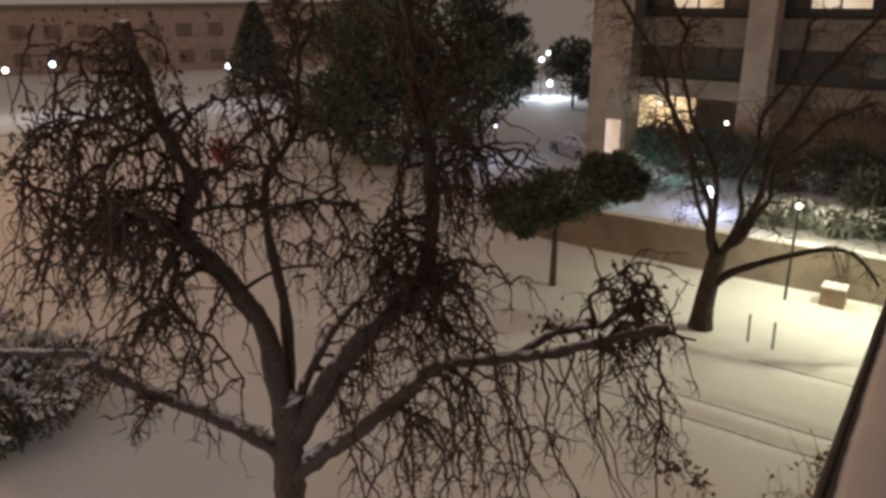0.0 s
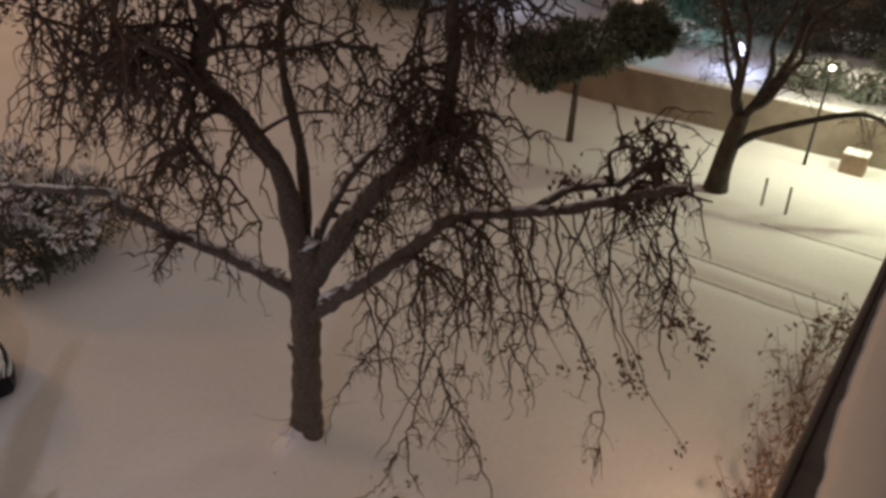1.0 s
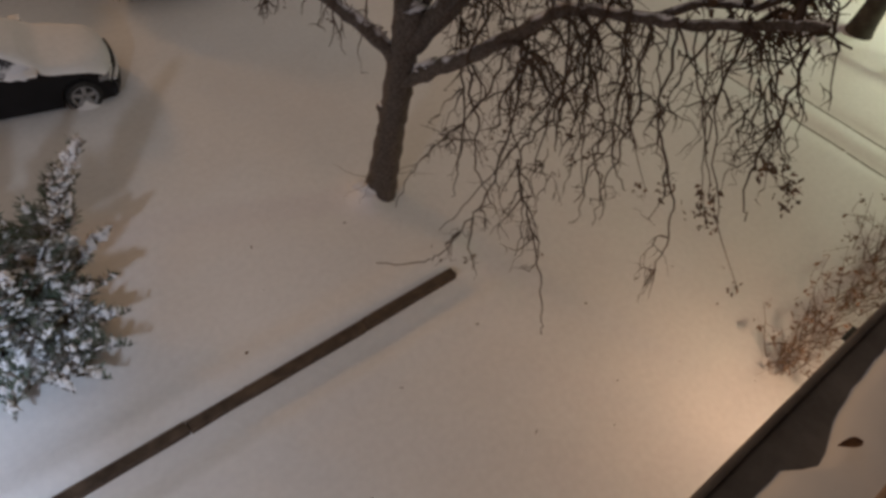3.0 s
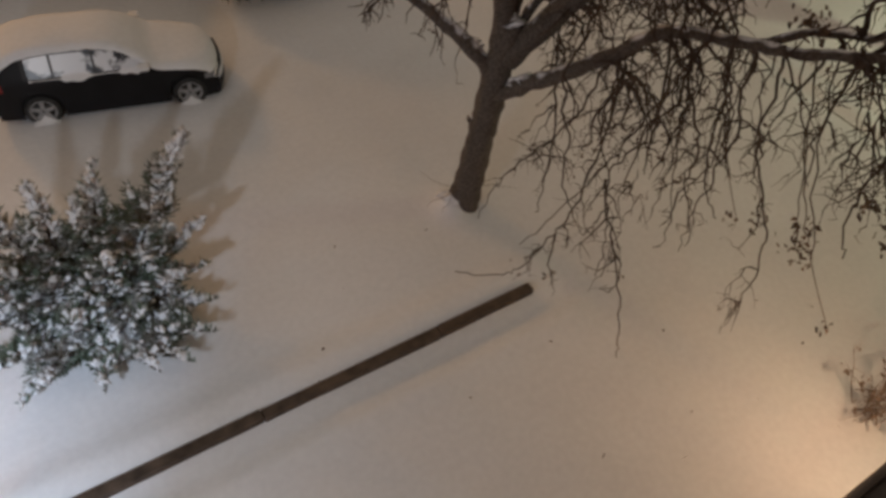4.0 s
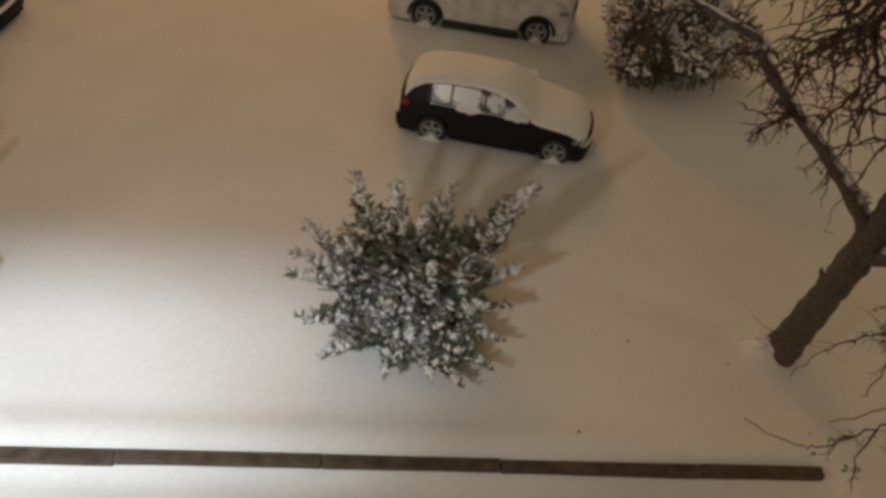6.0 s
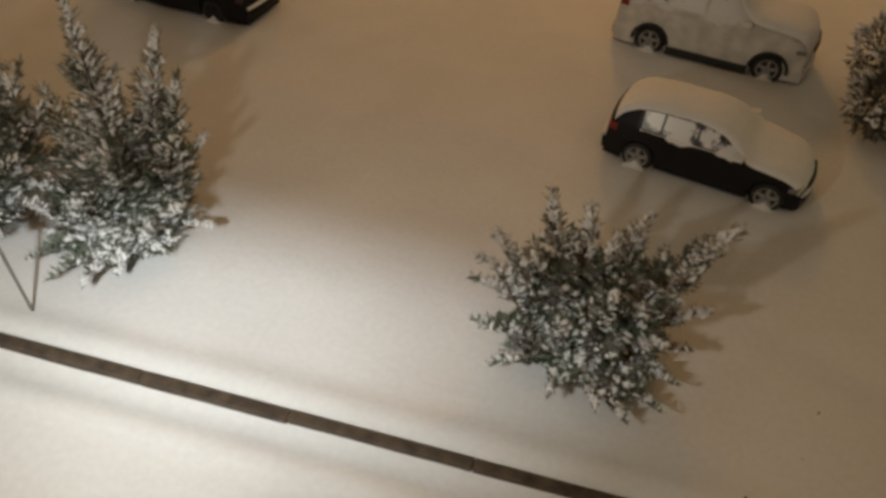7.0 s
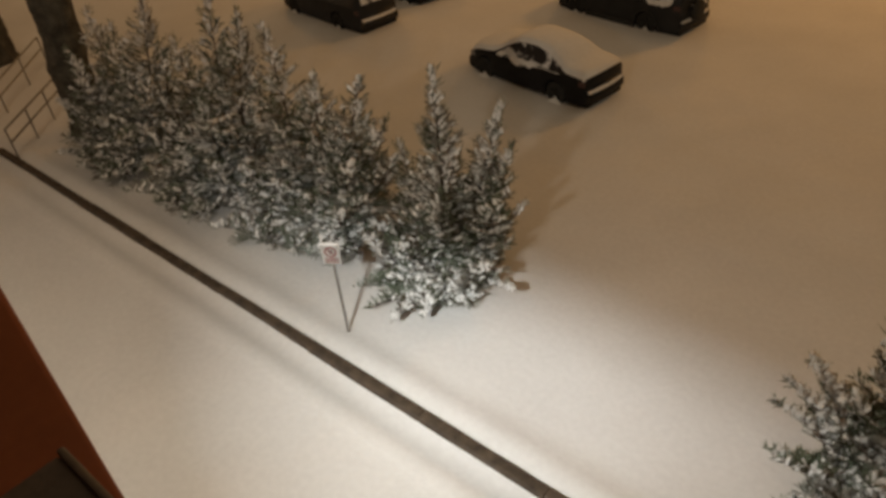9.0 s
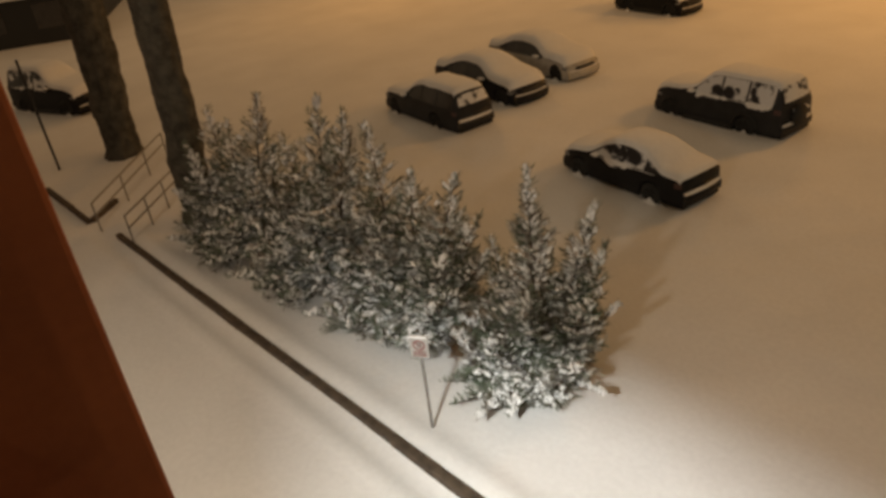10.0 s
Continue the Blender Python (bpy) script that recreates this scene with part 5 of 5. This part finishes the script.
def office_block():
    b = thing("office_block", (38.0, 0, 1.5), "concrete office block with dark window bands and lit rooms", "building")
    # pale piers standing proud
    for y, w in ((15.4, 2.15), (8.34, 1.2), (1.6, 1.2), (-5.0, 1.2)):
        part("pier", box(-1.3, 0.3, y - w / 2, y + w / 2, -0.1, 22, 0.03), PALE_PIER, b)
    # Thin sheet puts the shade on the pier's side into its colour.
    part("side_shade", box(-1.27, 0.28, 14.29, 14.322, -0.1, 22, 0.006), PIER_SIDE_SHADE, b, "thin dark sheet that paints the shade on the side of the wide pier")
    part("end_wall", box(0.3, 22, 16.0, 16.5, -0.1, 22), CONCRETE, b)
    for f in range(6):
        lo, hi = (3.05, 3.95) if f == 0 else (2.12 + f * 3.42, 3.48 + f * 3.42)
        top = 5.54 + f * 3.42
        part("spandrel", box(0.0, 0.5, -10, 16.0, lo, hi, 0.02), CONCRETE, b)
        part("transom", box(0.25, 0.5, -10, 16.0, hi, hi + 0.45), BLACK_TRIM, b)
        part("floor_slab", box(0.5, 9, -10, 16.0, lo + 0.3, lo + 0.6), CONCRETE, b)
        for y in np.arange(-9.5, 15.5, 1.25):
            lit = f == 1 and (9.4 < y < 12.0 or 3.4 < y < 6.0)
            part("window_pane", box(0.32, 0.36, y, y + 1.17, hi + 0.45, top), LIT_WINDOW if lit else DARK_GLASS, b, "lit window pane" if lit else "")
            part("mullion", box(0.24, 0.4, y + 1.17, y + 1.25, hi + 0.45, top), BLACK_TRIM, b)
    part("back_wall", box(6.0, 6.3, -10, 16.0, 0, 22), DARK_CONCRETE, b)
    for k in range(3):
        y = 11.5 + k * 1.02
        part("lobby_window", box(0.7, 0.75, y, y + 0.97, 1.2, 3.0), LOBBY_GLOW, b, "lit lobby window")
        part("mullion", box(0.66, 0.78, y + 0.97, y + 1.02, 1.2, 3.0), BLACK_TRIM, b)
    for y, z in ((13.0, 2.75), (9.6, 2.0), (4.3, 1.05)):
        bulb = bmesh.new()
        bmesh.ops.create_icosphere(bulb, subdivisions=2, radius=0.09, matrix=Matrix.Translation((-0.25, y, z)))
        part("wall_bulb", bulb, plain_glow("wall_bulb_glow", (1.0, 0.86, 0.55), 5.0), b, "small glowing lamp under the soffit", True).visible_shadow = False
        lamp("wall_bulb_light", "POINT", (37.75, y, 1.5 + z), 48, (1.0, 0.86, 0.6), 0.09)
    # Glowing sheet puts the bright patch at the pier's foot into emission.
    part("pier_foot_glow", box(-1.33, -1.302, 14.6, 15.4, -0.05, 1.85), plain_glow("bright_pier_foot", (1.0, 0.76, 0.56), 0.45, 0.8), b, "glowing sheet for the bright patch at the foot of the pier")
    part("roof", box(-0.5, 22, -10, 16.5, 22, 22.4), CONCRETE, b)


office_block()


def post_lamp(place, h, watts, colour, label, head=0.16, bright=9.0):
    ob = thing("street_lamp", place, label, "lamp", "outdoor lamps")
    part("pole", rod((0, 0, -0.1), (0, 0, h - head), 0.05, 8, 0.035), BLACK_TRIM, ob)
    bm = bmesh.new()
    bmesh.ops.create_icosphere(bm, subdivisions=2, radius=head, matrix=Matrix.Translation((0, 0, h)))
    g = part("globe", bm, plain_glow("lamp_globe", colour, bright), ob, "glowing globe", True)
    g.visible_shadow = False
    lamp("lamp_light", "POINT", (place[0], place[1], place[2] + h), watts, colour, head)


post_lamp((28.37, 7.43, 1.5), 0.9, 70, (0.85, 0.9, 1.0), "low white globe lamp on a short dark pole", 0.24, 7.0)
post_lamp((25.02, 3.8, 0.0), 3.2, 320, (1.0, 0.9, 0.5), "small warm lamp on a slim dark pole", 0.09, 6.0)
for x, y, h, tint in ((62.1, 32.9, 3.8, (0.85, 1.0, 0.88)), (73.9, 38.4, 3.4, (0.9, 1.0, 0.9)), (32.3, 62.2, 4.3, (0.75, 1.0, 0.9)), (29.2, 63.7, 4.0, (1.0, 0.85, 0.6)), (44.0, 54.6, 3.6, (1.0, 0.95, 0.85)), (51.7, 47.4, 3.8, (0.6, 1.0, 0.8))):
    post_lamp((x, y, 0.0), h, 130, tint, "distant street lamp glowing through the branches", 0.24, 4.0)
post_lamp((64.5, 33.2, 0.0), 1.4, 380, (0.9, 1.0, 0.92), "low street lamp glowing over the distant snowy lot", 0.3, 4.0)
post_lamp((37.4, 22.6, 0.0), 2.2, 60, (1.0, 0.95, 1.0), "small white lamp over the snowy path", 0.1, 3.0)


def lot_mast(x, y, h):
    """An unseen tall mast, added so its arm holds a flat head over the light."""
    ob = thing("unseen_lamp_mast", (x, y, 0), "unseen grey steel mast added over a car park fill light", "lamp mast", "car park masts")
    part("pole", rod((2.6, 0, -0.1), (2.6, 0, h + 0.4), 0.12, 10, 0.07), CHROME, ob)
    part("arm", rod((2.6, 0, h + 0.4), (-0.3, 0, h + 0.5), 0.05, 8), CHROME, ob)
    part("head", box(-0.5, 0.5, -0.2, 0.2, h + 0.36, h + 0.46, 0.03), BLACK_TRIM, ob)


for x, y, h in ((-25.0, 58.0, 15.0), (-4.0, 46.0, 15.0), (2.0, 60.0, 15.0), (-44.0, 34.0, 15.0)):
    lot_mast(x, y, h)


def wall_lamp(name, x, z, reach, label):
    """An unseen bracket lamp on the own facade; the light hangs under its cap."""
    ob = thing(name, (x, FACE, z), label, "lamp", "wall lamps")
    part("back_plate", box(-0.1, 0.1, 0, 0.03, -0.05, 0.25, 0.006), BLACK_TRIM, ob)
    part("bracket", rod((0, 0.02, 0.2), (0, reach, 0.2), 0.018), BLACK_TRIM, ob)
    part("cap", box(-0.16, 0.16, reach - 0.16, reach + 0.16, 0.18, 0.21, 0.008), BLACK_TRIM, ob)


wall_lamp("entrance_lamp", 8.4, 2.4, 0.29, "dark bracket lamp over the entrance")
# The next two brackets are invented to carry the snow fill lamps.
wall_lamp("near_fill_bracket", -9.6, 4.2, 0.29, "unseen dark bracket added over the near snow fill light")
wall_lamp("left_fill_bracket", -15.5, 6.8, 0.29, "unseen dark bracket added over the left snow fill light")
wall_lamp("courtyard_lamp", 24.2, 5.2, 0.69, "dark bracket lamp lighting the yard")
garden = thing("garden_light", (31.2, 11.9, 1.5), "small green garden light on a stake", "lamp")
part("stake", rod((0.25, 0, -0.1), (0.25, 0, 1.0), 0.03, 8), BLACK_TRIM, garden)
part("hood", box(0.1, 0.3, -0.1, 0.1, 1.0, 1.04, 0.008), BLACK_TRIM, garden)


def utility_box():
    ob = thing("utility_box", (25.4, 2.45, 0), "tan utility box with a snow cap", "box")
    part("case", box(-0.3, 0.3, -0.36, 0.36, -0.05, 0.6, 0.02), TAN_PAINT, ob)
    part("lid", box(-0.33, 0.33, -0.39, 0.39, 0.602, 0.65, 0.012), TAN_PAINT, ob)
    part("snow_cap", box(-0.3, 0.3, -0.36, 0.36, 0.652, 0.7, 0.02), SNOW, ob)


utility_box()
for x, y in ((21.0, 3.28), (21.17, 3.99)):
    ob = thing("marker_post", (x, y, 0), "short thin marker post in the snow", "post", "marker posts")
    part("post", rod((0, 0, -0.1), (0.02, 0.03, 0.84), 0.035, 8), CHROME, ob)
random.seed(60)


def leafy_shrub(place, h, w, seed, label):
    random.seed(seed)
    ob = thing("shrub", place, label, "shrub", "shrubs by the facade")
    V, F, LV, LF = [], [], [], []
    for _ in range(16):
        way = Vector((random.gauss(0, 0.42), random.gauss(0.0, 0.36), 1))
        pts = shoot(V, F, Vector((random.gauss(0, 0.12), random.gauss(0, 0.12), 0.26)), way, h * random.uniform(0.7, 1.1), 0.012, 0.0, 0.16, 4)
        for _ in range(4):
            sec = shoot(V, F, random.choice(pts[len(pts) // 3:]), rand_dir() + Vector((0, 0, 0.5)), w * random.uniform(0.25, 0.5), 0.006, 0.0, 0.25, 3)
            for q in sec[1::2]:
                if random.random() < 0.6:
                    for _ in range(2):
                        leaf_into(LV, LF, q + rand_dir() * 0.06, random.uniform(0.03, 0.07))
    part("stem_mass", (V, F), SHRUB_TWIG, ob, "", False, "stuff")
    part("dead_leaves", (LV, LF), PALE_LEAF, ob, "withered brown leaves", False, "stuff")


for i, (x, y, h) in enumerate(((9.7, 0.72, 1.0), (10.6, 0.75, 1.25), (11.8, 0.7, 1.5), (13.4, 0.9, 1.4), (15.0, 0.8, 1.2))):
    leafy_shrub((x, y, -0.2), h, 1.0, 70 + i, "twiggy brown shrub holding withered leaves")

# ---- evergreens and far dark shapes ----


def crown_into(V, F, c, radii, n, size):
    for _ in range(n):
        d = rand_dir() * random.random() ** 0.38
        p = Vector(c) + Vector((d.x * radii[0], d.y * radii[1], d.z * radii[2]))
        spray_into(V, F, p, d + rand_dir() * 0.7, size * random.uniform(0.6, 1.3), size * 0.22)


def dark_evergreen(place, stem, crowns, n, size, seed, label):
    random.seed(seed)
    ob = thing("evergreen_tree", place, label, "tree", "dark evergreens")
    part("trunk", rod((0, 0, -0.15), (0.1, 0, stem), 0.13, 8, 0.09), BARK, ob, "", True)
    V, F = [], []
    for c, radii in crowns:
        crown_into(V, F, c, radii, n // 2, size)
        for _ in range(7):
            # ragged lobes round each mass
            d = rand_dir()
            lobe = Vector(c) + Vector((d.x * radii[0], d.y * radii[1], d.z * radii[2])) * 0.9
            k = random.uniform(0.25, 0.45)
            crown_into(V, F, lobe, [r * k for r in radii], n // 10, size)
    part("foliage", (V, F), FAR_NEEDLE, ob, "dense dark foliage", False, "stuff")


dark_evergreen((21.9, 10.7, 0), 2.6, [((-1.0, 0.9, 2.8), (1.0, 1.3, 0.7)), ((-0.3, -0.6, 3.4), (1.1, 1.5, 0.75)), ((0.2, -1.7, 4.0), (0.9, 1.0, 0.7)), ((0.3, -2.3, 4.0), (0.7, 0.6, 0.45))], 3200, 0.2, 33, "dark rounded evergreen on a bare stem")


for i, (y, w) in enumerate(((11.6, 1.2), (9.2, 1.4), (6.4, 1.5), (3.6, 1.4), (0.8, 1.6), (-1.4, 1.5))):
    random.seed(400 + i)
    hedge = thing("evergreen_shrub", (34.6 + 0.5 * math.sin(i * 2.1) - (4.6 if i > 4 else 0), y + (3.0 if i > 4 else 0), 1.5), "dark evergreen shrub on the terrace by the office block", "shrub", "terrace shrubs")
    for k in range(3):
        part("stem", rod((0, 0, -0.1), (math.cos(k * 2.1) * 0.5, math.sin(k * 2.1) * 0.5, 1.2), 0.05, 6, 0.02), BARK, hedge)
    V, F = [], []
    crown_into(V, F, (0, 0, 0.9), (w, w * 1.15, 1.0), 1800, 0.28)
    crown_into(V, F, (0.3, 0.4, 1.4), (w * 0.7, w * 0.8, 0.8), 900, 0.28)
    part("foliage", (V, F), DARK_NEEDLE, hedge, "", False, "stuff")


for i, (x, y, w) in enumerate(((28.3, 5.6, 0.7), (28.6, 4.4, 0.8), (28.2, 3.1, 0.75), (28.7, 1.9, 0.8), (28.3, 0.7, 0.7), (30.6, 10.6, 0.9), (31.0, 12.4, 1.0))):
    random.seed(500 + i)
    low = thing("evergreen_shrub", (x, y, 1.5), "low clipped evergreen shrub capped with snow on the terrace", "shrub", "terrace shrubs")
    for k in range(3):
        part("stem", rod((0, 0, -0.1), (math.cos(k * 2.1) * 0.3, math.sin(k * 2.1) * 0.3, 0.7), 0.03, 6, 0.015), BARK, low)
    V, F, SV, SF = [], [], [], []
    crown_into(V, F, (0, 0, 0.5), (w, w, 0.55), 1000, 0.2)
    part("foliage", (V, F), NEEDLE, low, "", False, "stuff")
    for _ in range(110):
        a, r = random.random() * 6.283, w * random.random() ** 0.5
        lump_into(SV, SF, Vector((r * math.cos(a), r * math.sin(a), 0.5 + 0.56 * math.sqrt(max(0.0, 1 - (r / w) ** 2)))), random.uniform(0.06, 0.14))
    part("snow_clumps", (SV, SF), SNOW, low, "", True, "stuff")


def far_conifer(place, h, w, seed, label):
    random.seed(seed)
    ob = thing("conifer", place, label, "conifer", "far conifers")
    V, F = [], []
    part("trunk", rod((0, 0, -0.2), (0, 0, h * 0.95), 0.25, 7, 0.03), BARK, ob)
    for _ in range(3200):
        t = random.random() ** 0.7
        z = 0.6 + (h - 0.6) * t
        r = w * (1 - t) ** 0.8 * random.uniform(0.3, 1.0) + 0.1
        a = random.random() * 6.283
        out = Vector((math.cos(a), math.sin(a), -0.15)).normalized()
        spray_into(V, F, Vector((0, 0, z)) + out * r * 0.7, out + rand_dir() * 0.5, (0.25 + 0.12 * w) * (1.1 - 0.8 * t), 0.07 + 0.03 * w)
    part("foliage", (V, F), DARK_NEEDLE, ob, "", False, "stuff")


for i, (x, y, z, h, w) in enumerate(((52, 60, 0, 9, 5), (22, 72, 0, 11, 6))):
    far_conifer((x, y, z), h, w, 80 + i, "dark conifer in the unlit distance")
dark_evergreen((34.0, 26.5, 0), 6.0, [((0, 0.5, 3.4), (4.6, 4.8, 3.1)), ((-0.6, 4.6, 3.2), (3.0, 3.0, 2.2)), ((2.2, -4.2, 6.2), (2.6, 2.6, 2.2)), ((1.5, -2.4, 5.5), (3.2, 3.0, 4.0)), ((-0.5, 2.0, 7.0), (4.0, 3.6, 3.6)), ((0.3, -0.4, 10.5), (4.2, 4.2, 4.0)), ((0.8, -1.4, 14.0), (3.2, 3.2, 3.0))], 3300, 0.45, 91, "large dark evergreen across the lawn")
dark_evergreen((60.0, 28.6, 0), 3.0, [((0, 0, 3.0), (2.0, 2.4, 2.0)), ((0.5, 0.6, 4.6), (1.6, 1.6, 1.4)), ((0, -1.4, 2.2), (1.6, 1.6, 1.4))], 1500, 0.4, 93, "round dark evergreen beyond the office block")
dark_evergreen((40.0, 33.0, 0), 5.0, [((0, 0, 6.6), (2.8, 3.0, 3.4)), ((0.5, 0.5, 10.5), (2.2, 2.2, 3.4)), ((1.0, -1.4, 4.2), (2.0, 2.4, 2.0))], 4000, 0.45, 92, "tall dark evergreen beside the larger one")


def far_building(x, y, w, d, h, turn, label, seed, lit, skin=DARK_CONCRETE, pane=DARK_GLASS, ledge=0.0):
    rnd = random.Random(seed)
    b = thing("far_building", (x, y, 0), label, "building", "far buildings", turn)
    part("wall", box(-w / 2, w / 2, -d / 2, d / 2, -0.2, h), skin, b)
    part("roof", box(-w / 2 - 0.3, w / 2 + 0.3, -d / 2 - 0.3, d / 2 + 0.3, h, h + 0.5), CONCRETE, b)
    if ledge:
        part("ledge", box(-w / 2 - 0.5, w / 2 + 0.5, -d / 2 - 0.5, d / 2 + 0.5, ledge, ledge + 0.16, 0.03), SNOW, b, "ledge capped with snow")
    for f in range(int(h // 3.4)):
        for i in range(int(w // 4)):
            part("window", box(-w / 2 + 1 + i * 4, -w / 2 + 3 + i * 4, -d / 2 - 0.05, -d / 2 + 0.01, 1 + f * 3.4, 2.7 + f * 3.4), LIT_WINDOW if rnd.random() < lit else pane, b)


# Pale skin and low-contrast panes carry the distance haze in their colours.
far_building(62, 98, 60, 15, 8, -40, "long building across the car park, its colours paled for haze", 1, 0.0, PALE_PIER, CONCRETE)
far_building(-68, 14, 16, 18, 5, 60, "low dark building beyond the road", 2, 0.0, BLACK_TRIM, DARK_GLASS, 3.1)
far_building(-30, 110, 70, 15, 12, 10, "dark building far behind the car park", 3, 0.05)
